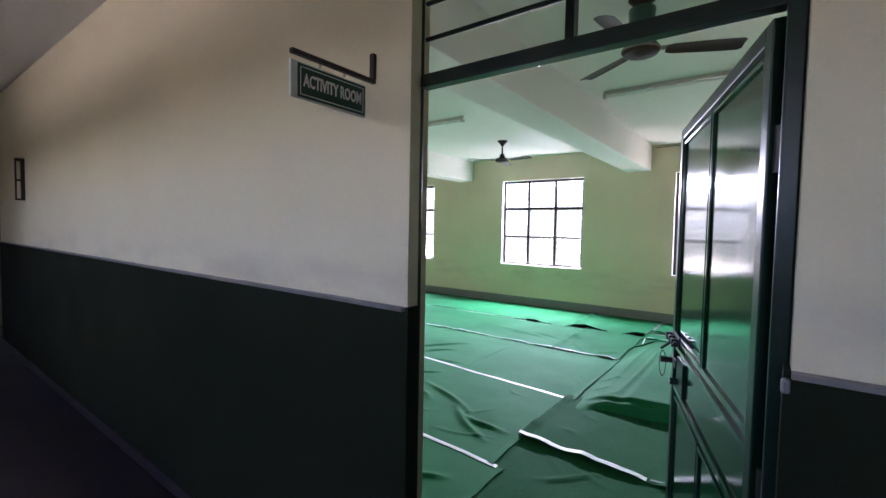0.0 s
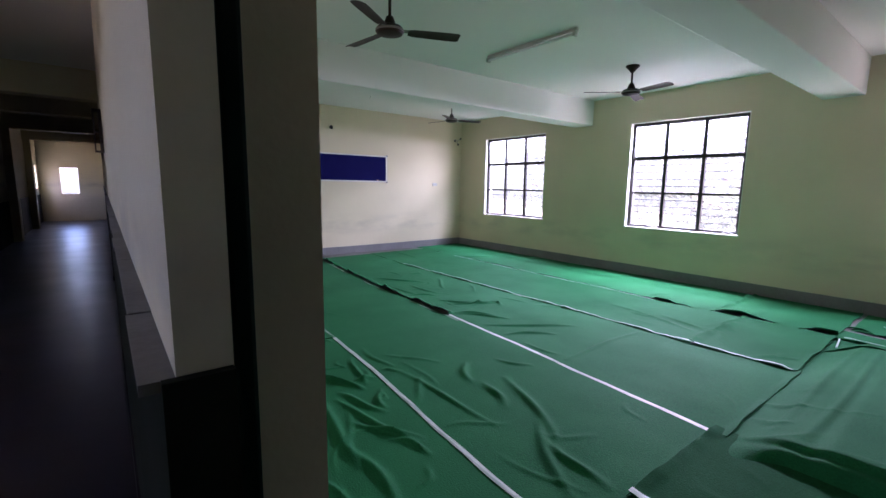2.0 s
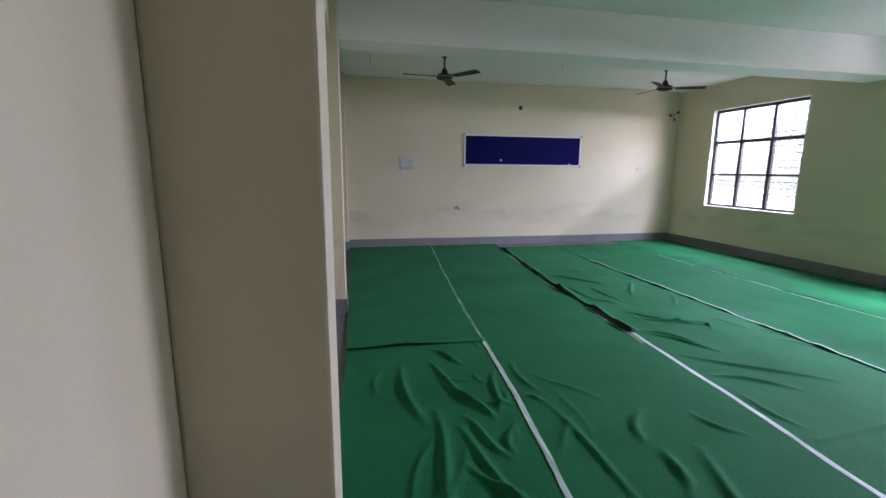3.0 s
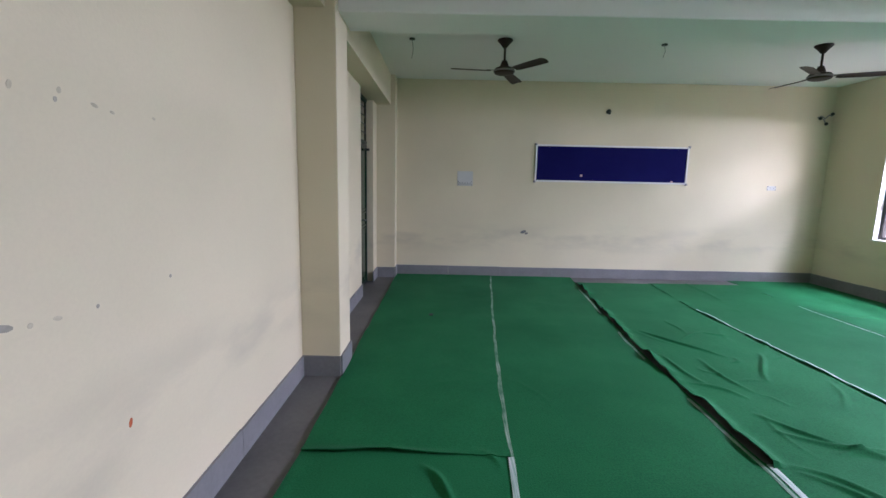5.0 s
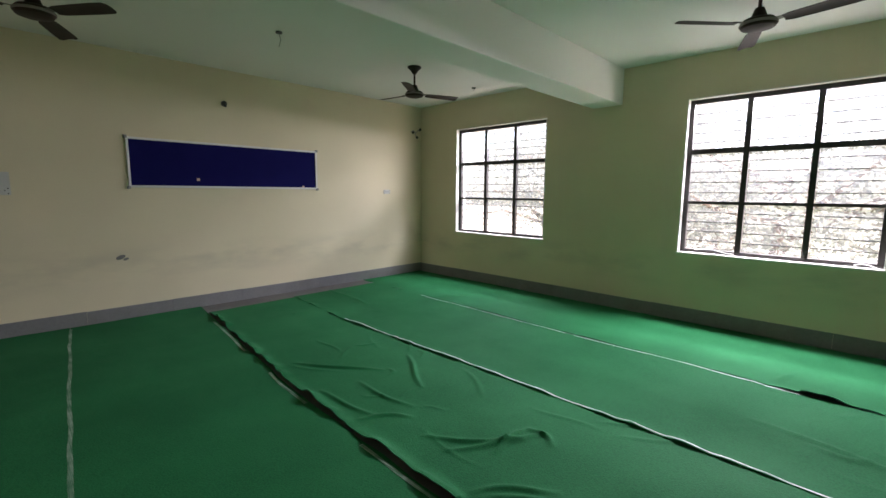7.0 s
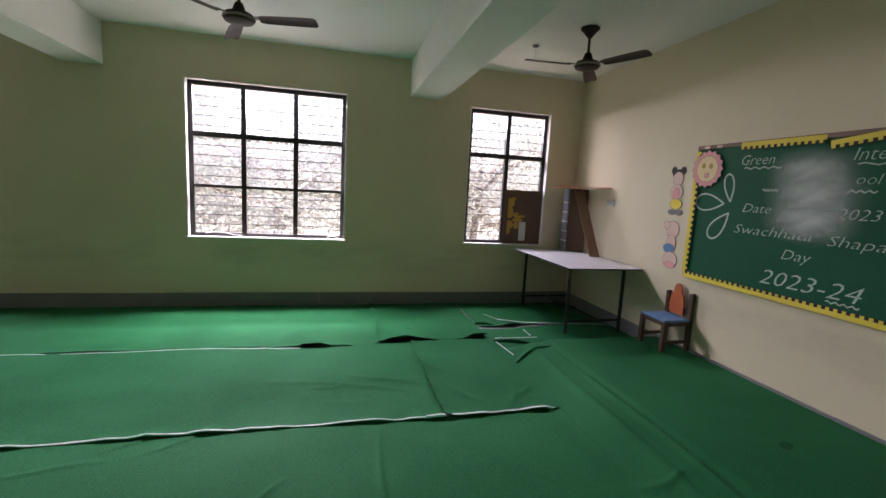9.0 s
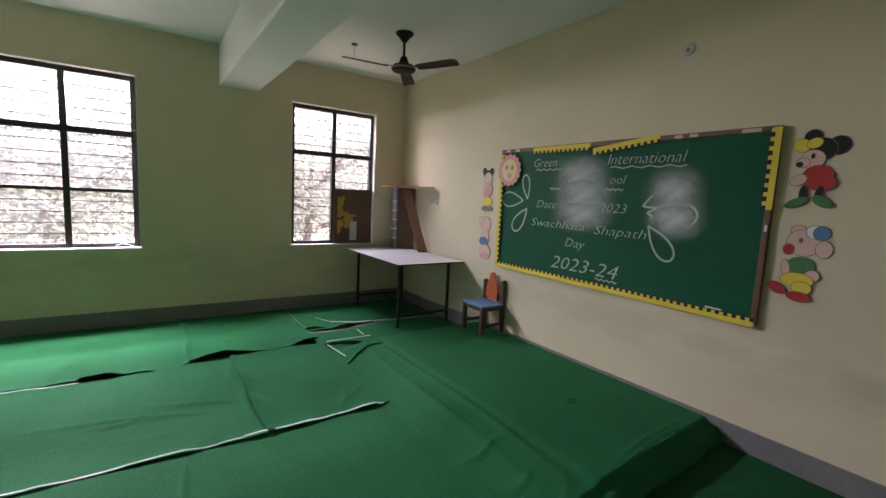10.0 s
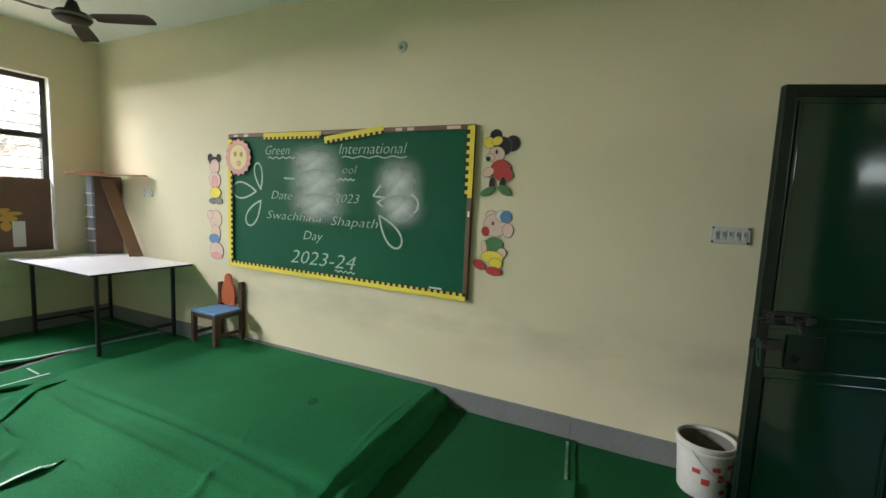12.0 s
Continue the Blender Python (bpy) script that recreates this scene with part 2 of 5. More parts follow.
def add_lathe(bm, profile, seg=24, centre=(0, 0)):
    """Turns (radius, z) points round the z axis."""
    rings = []
    for r, z in profile:
        rings.append([bm.verts.new((centre[0] + r * math.cos(2 * math.pi * i / seg), centre[1] + r * math.sin(2 * math.pi * i / seg), z)) for i in range(seg)])
    for p, q in zip(rings, rings[1:]):
        for i in range(seg):
            j = (i + 1) % seg
            bm.faces.new((p[i], p[j], q[j], q[i]))
    return rings


def add_prism(bm, points, lift, to3d, slot=0):
    """A flat outline given as 2D points, thickened: to3d(u, v, w) places it, w from lift[0] to lift[1]."""
    lo = [bm.verts.new(to3d(u, v, lift[0])) for u, v in points]
    hi = [bm.verts.new(to3d(u, v, lift[1])) for u, v in points]
    fs = [bm.faces.new(hi), bm.faces.new(lo[::-1])]
    for i in range(len(points)):
        j = (i + 1) % len(points)
        fs.append(bm.faces.new((lo[i], lo[j], hi[j], hi[i])))
    for f in fs:
        f.material_index = slot
    return fs


def ellipse(cu, cv, ru, rv, turn=0.0, n=20):
    c, s = math.cos(radians(turn)), math.sin(radians(turn))
    out = []
    for i in range(n):
        a = 2 * math.pi * i / n
        p, q = ru * math.cos(a), rv * math.sin(a)
        out.append((cu + p * c - q * s, cv + p * s + q * c))
    return out


def mesh_of(name, bm, mats, smooth=False):
    bmesh.ops.recalc_face_normals(bm, faces=bm.faces)
    me = bpy.data.meshes.new(name)
    bm.to_mesh(me)
    bm.free()
    for m in mats if isinstance(mats, (list, tuple)) else [mats]:
        me.materials.append(m)
    if smooth:
        for p in me.polygons:
            p.use_smooth = True
        me.set_sharp_from_angle(angle=radians(40))
    return me


def part(name, bm, mats, parent=None, label="", smooth=False):
    ob = new(name, mesh_of(name, bm, mats, smooth))
    if parent is not None:
        ob.parent = parent
    return tagged(ob, label)


def thing(name, label, category, group="", at=(0, 0, 0), turn=0.0):
    ob = new(name)
    ob.empty_display_size = 0.05
    ob.matrix_world = pose(*at, 0, 0, turn)
    return tagged(ob, label, category, group)


def boxes(name, rows, mats, parent=None, bevel=0.0, label=""):
    bm = bmesh.new()
    for row in rows:
        add_box(bm, *row, bevel=bevel)
    return part(name, bm, mats, parent, label)


def structure(ob, label="", category=""):
    return tagged(ob, label, category, kind="structure")


def letters(body, size, shear=0.0, depth=0.001, bold=0.0):
    """Text as a mesh in its own plane, x along the line, y up."""
    cu = bpy.data.curves.new("text", "FONT")
    cu.body, cu.size, cu.shear, cu.extrude, cu.offset, cu.resolution_u = body, size, shear, depth, bold, 2
    ob = bpy.data.objects.new("text", cu)
    scene.collection.objects.link(ob)
    bpy.context.view_layer.update()
    me = bpy.data.meshes.new_from_object(ob.evaluated_get(bpy.context.evaluated_depsgraph_get()))
    bpy.data.objects.remove(ob)
    bpy.data.curves.remove(cu)
    return me


def place_letters(body, size, m, mat, parent, name="lettering", shear=0.0, width=None, bold=0.0, apart=False):
    me = letters(body, size, shear, 0.0008, bold)
    xs = [v.co.x for v in me.vertices]
    k = width / (max(xs) - min(xs)) if width else 1.0
    x0 = min(xs)
    for v in me.vertices:
        v.co = m @ Vector(((v.co.x - x0) * k, v.co.y, v.co.z))
    me.materials.clear()
    me.materials.append(mat)
    if not apart:
        ob = new(name, me)
        ob.parent = parent
        return ob
    # one part for each letter: loose pieces that overlap along the line belong together
    bm = bmesh.new()
    bm.from_mesh(me)
    bmesh.ops.remove_doubles(bm, verts=bm.verts, dist=1e-6)
    axis = (m.to_3x3() @ Vector((1, 0, 0))).normalized()
    seen, islands = set(), []
    for v in bm.verts:
        if v in seen:
            continue
        stack, isle = [v], []
        seen.add(v)
        while stack:
            w = stack.pop()
            isle.append(w)
            for e in w.link_edges:
                o = e.other_vert(w)
                if o not in seen:
                    seen.add(o)
                    stack.append(o)
        xs = [w.co.dot(axis) for w in isle]
        islands.append([min(xs), max(xs), isle])
    islands.sort(key=lambda i: i[0])
    glyphs = []
    for lo, hi, isle in islands:
        if glyphs and min(hi, glyphs[-1][1]) - lo > 0.6 * min(hi - lo, glyphs[-1][1] - glyphs[-1][0]):
            glyphs[-1][1] = max(hi, glyphs[-1][1])
            glyphs[-1][2] += isle
        else:
            glyphs.append([lo, hi, list(isle)])
    for lo, hi, vs in glyphs:
        g = bmesh.new()
        at = {v: g.verts.new(v.co) for v in vs}
        for f in {f for v in vs for f in v.link_faces}:
            g.faces.new([at[v] for v in f.verts])
        part(name, g, mat, parent)
    bm.free()
    bpy.data.meshes.remove(me)
    return parent

# ---- the place: room from x -8.47 to 1.07 and y 0.87 to 8.0, corridor south of it ----
XW, XE, YS, YN, H = -8.47, 1.07, 0.862, 8.0, 3.10
YF = 0.742         # back of the corridor skin, face of the door frames
YC = 0.692         # corridor face of the south wall
YB = -1.15         # far side of the corridor
WINDOWS = [(-7.553, -5.745, 3, 3), (-3.885, -2.098, 3, 3), (-0.538, 0.616, 2, 2)]
SILL, HEAD = 0.820, 2.622
DOOR1, DOOR2 = (-0.207, 0.777), (-7.84, -6.98)
DOORTOP = 2.66

# ground outside, floors
bm = bmesh.new()
add_box(bm, -150, 150, -150, 150, -4.2, -4.0)
structure(part("ground", bm, EARTH), "dry earth far below the windows", "ground")
structure(boxes("floor", [(XW - 0.2, XE + 0.2, YC, YN + 0.2, -0.15, 0.0)], CONCRETE), "worn grey cement floor under the carpets", "floor")
structure(boxes("floor_corridor", [(-21, 6.0, YB - 0.2, YC, -0.15, 0.0)], CORFLOOR), "dark polished stone corridor floor", "floor")
structure(boxes("ceiling", [(XW - 0.2, XE + 0.2, YC, YN + 0.2, H, H + 0.15)], CEIL), "white painted concrete ceiling", "ceiling")
structure(boxes("ceiling_corridor", [(-21, 6.0, YB - 0.2, YC, H, H + 0.15)], CEIL), "plain white corridor ceiling", "ceiling")

# window wall
rows, x = [], XW - 0.2
for a, b, *_ in WINDOWS:
    rows.append((x, a, YN, YN + 0.23, 0, H))
    rows.append((a, b, YN, YN + 0.23, 0, SILL))
    rows.append((a, b, YN, YN + 0.23, HEAD, H))
    x = b
rows.append((x, XE + 0.2, YN, YN + 0.23, 0, H))
structure(boxes("wall_north", rows, CREAM), "cream painted wall with three tall windows", "wall")
structure(boxes("wall_west", [(XW - 0.2, XW, YC, YN, 0, H)], CREAM), "cream painted wall with a rubbed grey belt", "wall")
structure(boxes("wall_east", [(XE, XE + 0.2, YC, YN, 0, H)], CREAM), "cream painted classroom wall behind the chalkboard", "wall")

# south wall: room skin and corridor skin back to back, open at both doors
def south(y0, y1, x0, x1, rebate=0.0):
    out, x = [], x0
    for a, b in (DOOR2, DOOR1):
        a -= rebate
        out += [(x, a, y0, y1, 0, H), (a, b, y0, y1, DOORTOP, H)]
        x = b
    out.append((x, x1, y0, y1, 0, H))
    return out


structure(boxes("wall_south", south(YF, YS, XW, XE, 0.062), CREAM), "cream wall with two green steel doors", "wall")
structure(boxes("wall_corridor", south(YC, YF, -21, 6.2), CORRIDOR), "pale corridor wall above a dark dado", "wall")
LX0, LX1 = -5.2, 1.6      # unseen side lobby added to light the corridor, open to it
# the far opening at x -20.6 is added to brighten the west end
structure(boxes("wall_corridor_far", [(-21, -20.6, YB - 0.2, YB, 0, H), (-20.6, -20.1, YB - 0.2, YB, 0, 1.2), (-20.6, -20.1, YB - 0.2, YB, 2.0, H), (-20.1, LX0, YB - 0.2, YB, 0, H), (LX0, LX1, YB - 0.2, YB, 3.0, H), (LX1, 6.0, YB - 0.2, YB, 0, H)], CORRIDOR),
          "pale corridor wall with a far opening and lobby mouth added for light", "wall")
structure(boxes("wall_added_lobby", [(LX0 - 0.2, LX0, -4.6, YB - 0.2, 0, H), (LX1, LX1 + 0.2, -4.6, YB - 0.2, 0, H), (LX0 - 0.2, LX1 + 0.2, -4.8, -4.6, 0, 2.14), (LX0 - 0.2, LX1 + 0.2, -4.8, -4.6, 2.52, H)], CORRIDOR), "unseen pale lobby added to light the corridor through its window slot", "wall")
structure(boxes("floor_added_lobby", [(LX0 - 0.2, LX1 + 0.2, -4.8, YB - 0.2, -0.15, 0.0)], CORFLOOR), "dark stone floor of the added unseen lobby", "floor")
structure(boxes("ceiling_added_lobby", [(LX0 - 0.2, LX1 + 0.2, -4.8, YB - 0.2, H, H + 0.15)], CEIL), "plain ceiling of the added unseen lobby", "ceiling")
structure(boxes("wall_corridor_east", [(6.0, 6.2, YB - 0.2, YC + 0.07, 0, H)], CORRIDOR), "plain end wall of the corridor", "wall")
structure(boxes("wall_corridor_west", [(-21.2, -21, YB - 0.2, -0.56, 0, H), (-21.2, -21, -0.04, YF, 0, H), (-21.2, -21, -0.56, -0.04, 1.95, H), (-21.2, -21, -0.56, -0.04, 0, 1.0)], CORRIDOR),
          "far end wall of the corridor with a bright window", "wall")

# dado of the corridor with its stone ledge, both sides of the door
DADO_TOP = 1.295
for nm, x0, x1 in (("dado", -6.95, DOOR1[0]), ("dado_east", DOOR1[1], 6.0), ("dado_west", -21, -7.85)):
    d = structure(boxes(nm, [(x0, x1, YC - 0.012, YC, 0.0, DADO_TOP)], DADO), "dark green painted corridor dado", "dado")
    bm = bmesh.new()
    n = max(2, int((x1 - x0) / 0.25))
    for i in range(n):
        a, b = x0 + (x1 - x0) * i / n, x0 + (x1 - x0) * (i + 1) / n
        add_box(bm, a, b, YC - 0.026 - 0.004 * random.random(), YC, DADO_TOP, DADO_TOP + 0.010 + 0.003 * random.random())
    part("ledge", bm, LEDGE, d, "worn grey stone ledge")
    boxes("skirting", [(x0, x1, YC - 0.022, YC - 0.012, 0, 0.075)], CORFLOOR, d)
structure(boxes("dado_reveal", [(DOOR1[0], DOOR1[0] + 0.012, YC - 0.012, YF - 0.001, 0, DADO_TOP + 0.012), (DOOR1[1] - 0.012, DOOR1[1], YC - 0.012, YF - 0.001, 0, DADO_TOP + 0.012)], DADO), "dark green dado turned into the door reveal", "dado")
structure(boxes("dado_far", [(-21, LX0, YB, YB + 0.012, 0.0, 0.98), (LX1, 6.0, YB, YB + 0.012, 0.0, 0.98)], DADO), "dark green painted dado opposite", "dado")
for i, x in enumerate((-8.4, -10.8, -14.4, -18.0)):
    structure(boxes("beam_corridor", [(x - 0.15, x + 0.15, YB, YC, 2.68, H)], CORRIDOR), "painted concrete beam across the corridor", "beam")
for x in (-10.8, -14.4, -18.0):
    structure(boxes("pilaster_corridor", [(x - 0.17, x + 0.17, YB + 0.012, YB + 0.17, 0, 2.68)], CORRIDOR), "pale pilaster in the corridor", "pilaster")

# beams and pillars of the room
BEAMS = [(-5.05, -4.65), (-1.335, -0.925)]
PILLARS = [(-4.935, -4.59, 1.155), (-1.52, -1.197, 1.195)]
for i, (a, b) in enumerate(BEAMS):
    bm = bmesh.new()
    add_box(bm, a, b, PILLARS[i][2], YN, 2.655, H, bevel=0.012)
    structure(part("beam_%d" % (i + 1), bm, CEIL), "white painted concrete ceiling beam", "beam")
    bm = bmesh.new()
    add_box(bm, PILLARS[i][0], PILLARS[i][1], YS, PILLARS[i][2], 0, H, bevel=0.01)
    structure(part("pillar_%d" % (i + 1), bm, CREAM), "cream painted pillar under a ceiling beam", "pillar")
bm = bmesh.new()
add_box(bm, XW, XW + 0.24, YS, 1.15, 0, H, bevel=0.008)
structure(part("pillar_3", bm, CREAM), "cream painted corner pillar", "pillar")
structure(boxes("beam_south", [(XW + 0.24, PILLARS[0][0], YS, 1.08, 2.66, H), (PILLARS[0][1], PILLARS[1][0], YS, 1.08, 2.66, H), (PILLARS[1][1], XE, YS, 1.08, 2.66, H)], CREAM), "cream painted beam over the doors", "beam")

# skirting of the room, in stone lengths
SK = 0.158
sk = structure(new("baseboard"), "grey stone skirting round the room", "skirting")


def skirting(x0, y0, x1, y1, t=0.014):
    L = math.hypot(x1 - x0, y1 - y0)
    n = max(1, round(L / 0.9))
    for i in range(n):
        a, b = i / n, (i + 1) / n
        g = 0.0012
        p, q = Vector((x0 + (x1 - x0) * a, y0 + (y1 - y0) * a)), Vector((x0 + (x1 - x0) * b, y0 + (y1 - y0) * b))
        d = (q - p).normalized()
        nrm = Vector((-d.y, d.x))
        p, q = p + d * g, q - d * g
        w = nrm * (t + 0.002 * random.random())
        bm = bmesh.new()
        pts = [p, q, q + w, p + w]
        add_prism(bm, [(v.x, v.y) for v in pts], (0.0, SK + random.uniform(-0.003, 0.003)), lambda u, v, z: (u, v, z))
        part("skirting_stone", bm, SKIRT, sk)


skirting(XE, YN, XW, YN)
skirting(XW, YN, XW, 1.15)
skirting(XE, YS, XE, YN)
skirting(XW, 1.15, XW + 0.24, 1.15)
skirting(XW + 0.24, 1.15, XW + 0.24, YS)
skirting(XW + 0.24, YS, DOOR2[0], YS)
skirting(DOOR2[1], YS, PILLARS[0][0], YS)
for a, b, y in PILLARS:
    skirting(a, YS, a, y)
    skirting(a, y, b, y)
    skirting(b, y, b, YS)
skirting(PILLARS[0][1], YS, PILLARS[1][0], YS)
skirting(PILLARS[1][1], YS, DOOR1[0], YS)

# ---- windows: steel frames with louvre glass, white reveals, a sunshade outside ----
slat_cache = {}


def louvre(w):
    k = round(w, 3)
    if k not in slat_cache:
        bm = bmesh.new()
        add_box(bm, -w / 2, w / 2, -0.0025, 0.0025, -0.062, 0.062)
        slat_cache[k] = mesh_of("louvre", bm, LIGHTGLASS)
    return slat_cache[k]


edge_cache = {}


def louvre_edge(w):
    k = round(w, 3)
    if k not in edge_cache:
        bm = bmesh.new()
        add_box(bm, -w / 2, w / 2, -0.004, 0.004, -0.0042, 0.0042)
        edge_cache[k] = mesh_of("louvre_edge", bm, WINFRAME)
    return edge_cache[k]


def window(i, a, b, cols, nrows):
    win = structure(new("window_%d" % i), "brown steel window with glass louvres, daylight behind", "window")
    yf = YN + 0.10
    boxes("window_reveal", [(a, a + 0.012, YN - 0.004, YN + 0.23, SILL, HEAD), (b - 0.012, b, YN - 0.004, YN + 0.23, SILL, HEAD), (a + 0.012, b - 0.012, YN - 0.004, YN + 0.23, HEAD - 0.012, HEAD)], WHITE, win, label="white plaster reveal")
    boxes("window_sill", [(a - 0.01, b + 0.01, YN - 0.02, YN + 0.23, SILL - 0.004, SILL + 0.016)], WHITE, win, 0.003, "white sill")
    x0, x1, z0, z1 = a + 0.012, b - 0.012, SILL + 0.016, HEAD - 0.012
    f = 0.050
    bm = bmesh.new()
    add_box(bm, x0, x0 + f, yf - 0.03, yf + 0.03, z0, z1, 0.004)
    add_box(bm, x1 - f, x1, yf - 0.03, yf + 0.03, z0, z1, 0.004)
    add_box(bm, x0 + f, x1 - f, yf - 0.03, yf + 0.03, z0, z0 + f * 0.8, 0.004)
    add_box(bm, x0 + f, x1 - f, yf - 0.03, yf + 0.03, z1 - f, z1, 0.004)
    part("window_frame", bm, WINFRAME, win)
    for c in range(1, cols):
        x = x0 + (x1 - x0) * c / cols
        boxes("mullion", [(x - 0.027, x + 0.027, yf - 0.028, yf + 0.028, z0 + f * 0.8, z1 - f)], WINFRAME, win)
    zs = [z0 + (z1 - z0) / 3, z0 + (z1 - z0) * 2 / 3] if nrows == 3 else [z0 + (z1 - z0) * 2 / 3]
    for k, z in enumerate(zs):
        for c in range(cols):
            p, q = x0 + (x1 - x0) * c / cols + 0.027, x0 + (x1 - x0) * (c + 1) / cols - 0.027
            h = 0.029 if k == len(zs) - 1 else 0.017
            boxes("transom", [(p, q, yf - 0.026, yf + 0.026, z - h, z + h)], WINFRAME, win)
    rr = [z0 + f * 0.8] + zs + [z1 - f]
    for c in range(cols):
        p, q = x0 + (x1 - x0) * c / cols + 0.036, x0 + (x1 - x0) * (c + 1) / cols - 0.036
        for zl, zh in zip(rr, rr[1:]):
            n = round((zh - zl) / 0.112)
            for k in range(n):
                z = zl + (zh - zl) * (k + 0.5) / n
                s = new("glass_louvre", louvre(q - p))
                s.parent = win
                tilt = 14 + random.uniform(-3, 3)
                s.matrix_local = pose((p + q) / 2, yf, z, tilt, 0, random.uniform(-0.25, 0.25))
                s.visible_shadow = False
                e = new("louvre_edge", louvre_edge(q - p))
                e.parent = win
                dz = 0.062 * math.cos(radians(tilt))
                e.matrix_local = pose((p + q) / 2, yf - 0.062 * math.sin(radians(tilt)), z - dz, 0, random.uniform(-0.15, 0.15), 0)
    return win


for i, row in enumerate(WINDOWS):
    window(i + 1, *row)
for a, b, *_ in WINDOWS:
    structure(boxes("sunshade", [(a - 0.25, b + 0.25, YN + 0.23, YN + 0.70, HEAD + 0.02, HEAD + 0.10)], WHITE), "pale concrete sunshade over a window", "sunshade")

# cord and rag on the sills
for (x0, x1, z, nm) in ((-3.70, -3.30, 0.90, "string"), (-2.32, -2.10, 0.88, "string")):
    bm = bmesh.new()
    pts = [(x0 + (x1 - x0) * t, YN + 0.03 - 0.02 * t, z - 0.025 + 0.02 * math.sin(t * 5)) for t in (0, 0.25, 0.5, 0.75, 1)]
    for p, q in zip(pts, pts[1:]):
        add_tube(bm, p, q, 0.005, seg=6)
    tagged(part(nm, bm, WHITE), "white twisted string lying on the sill", "string")

# ---- doors ----
HINGE, FREE = Vector((0.740, 0.805)), Vector((0.425, 1.86))


def door_frame(name, a, b, label, bars=4):
    """Steel door frame with a barred fanlight over the head."""
    d = structure(new(name), label, "door")
    y0, y1 = YF + 0.001, YF + 0.042
    bm = bmesh.new()
    add_box(bm, a - 0.062, a - 0.004, y0, YF + 0.024, 0, DOORTOP, 0.005)
    part("jamb", bm, FRAMEGREEN, d)
    bm = bmesh.new()
    add_box(bm, b - 0.035, b, y0, y1, 0, DOORTOP, 0.005)
    part("jamb", bm, FRAMEGREEN, d)
    bm = bmesh.new()
    add_box(bm, a - 0.004, b - 0.035, y0, y1, 2.03, 2.072, 0.004)
    part("head", bm, FRAMEGREEN, d)
    boxes("top_rail", [(a - 0.004, b - 0.035, y0, y1, DOORTOP - 0.045, DOORTOP)], FRAMEGREEN, d)
    mid = (a + b) / 2 + 0.005
    boxes("fanlight_mullion", [(mid - 0.012, mid + 0.012, y0 + 0.005, y1 - 0.005, 2.072, DOORTOP - 0.045)], FRAMEGREEN, d)
    for k in range(bars):
        z = 2.19 + k * 0.115
        bm = bmesh.new()
        add_tube(bm, (a + 0.004, (y0 + y1) / 2, z), (b - 0.035, (y0 + y1) / 2, z), 0.0075, seg=8)
        part("fanlight_bar", bm, FRAMEGREEN, d)
    return d


def door_leaf(parent, width, height, m):
    """Steel door: sheet, welded rims, raised panel beads both sides, middle lock band."""
    bm = bmesh.new()
    add_box(bm, 0.0, width, -0.008, 0.008, 0.012, height, m=m)
    leaf = part("door_leaf", bm, DOORGREEN, parent)
    bm = bmesh.new()
    r = 0.045
    for row in ((0, r, 0.012, height), (width - r, width, 0.012, height), (r, width - r, height - r, height), (r, width - r, 0.012, 0.012 + r)):
        add_box(bm, row[0], row[1], -0.021, 0.021, row[2], row[3], bevel=0.004, m=m)
    part("leaf_rim", bm, FRAMEGREEN, leaf)
    for x0, x1 in ((r + 0.01, width * 0.5 - 0.008), (width * 0.5 + 0.008, width - r - 0.01)):
        for z0, z1 in ((0.10, 0.84), (1.10, height - r - 0.012)):
            bm = bmesh.new()
            for s in (-1, 1):
                for p0, p1, q0, q1 in ((x0, x0 + 0.014, z0, z1), (x1 - 0.014, x1, z0, z1), (x0 + 0.014, x1 - 0.014, z0, z0 + 0.014), (x0 + 0.014, x1 - 0.014, z1 - 0.014, z1)):
                    add_box(bm, p0, p1, 0.008 * s if s > 0 else -0.016, 0.016 if s > 0 else -0.008, q0, q1, bevel=0.003, m=m)
            part("panel_bead", bm, DOORGREEN, leaf)
    bm = bmesh.new()
    for s in (-1, 1):
        for z in (0.875, 1.06):
            add_box(bm, r, width - r, 0.008 if s > 0 else -0.018, 0.018 if s > 0 else -0.008, z - 0.011, z + 0.011, bevel=0.004, m=m)
    part("lock_band", bm, DOORGREEN, leaf)
    return leaf


d1 = door_frame("door_1", *DOOR1, "dark green steel door standing open into the room")
ang = math.atan2(FREE.y - HINGE.y, FREE.x - HINGE.x)
LEAFM = Matrix.Translation((HINGE.x, HINGE.y, 0)) @ Matrix.Rotation(ang, 4, "Z")
LW = (FREE - HINGE).length
leaf1 = door_leaf(d1, LW, 2.03, LEAFM)
for z in (0.3, 1.0, 1.75):
    bm = bmesh.new()
    add_tube(bm, LEAFM @ Vector((-0.008, 0.0, z - 0.05)), LEAFM @ Vector((-0.008, 0.0, z + 0.05)), 0.011, seg=10)
    part("hinge", bm, BLACKSTEEL, d1)
# sliding bolt, staple and hasp on the corridor side, knob on the room side
bm = bmesh.new()
add_box(bm, LW - 0.19, LW - 0.01, 0.018, 0.026, 1.075, 1.125, bevel=0.002, m=LEAFM)
for u in (LW - 0.17, LW - 0.10, LW - 0.03):
    add_box(bm, u - 0.012, u + 0.012, 0.026, 0.052, 1.083, 1.117, bevel=0.004, m=LEAFM)
bolt = part("bolt_plate", bm, BLACKSTEEL, leaf1, "black steel sliding bolt")
bm = bmesh.new()
add_tube(bm, LEAFM @ Vector((LW - 0.20, 0.04, 1.10)), LEAFM @ Vector((LW + 0.018, 0.04, 1.10)), 0.009, seg=10)
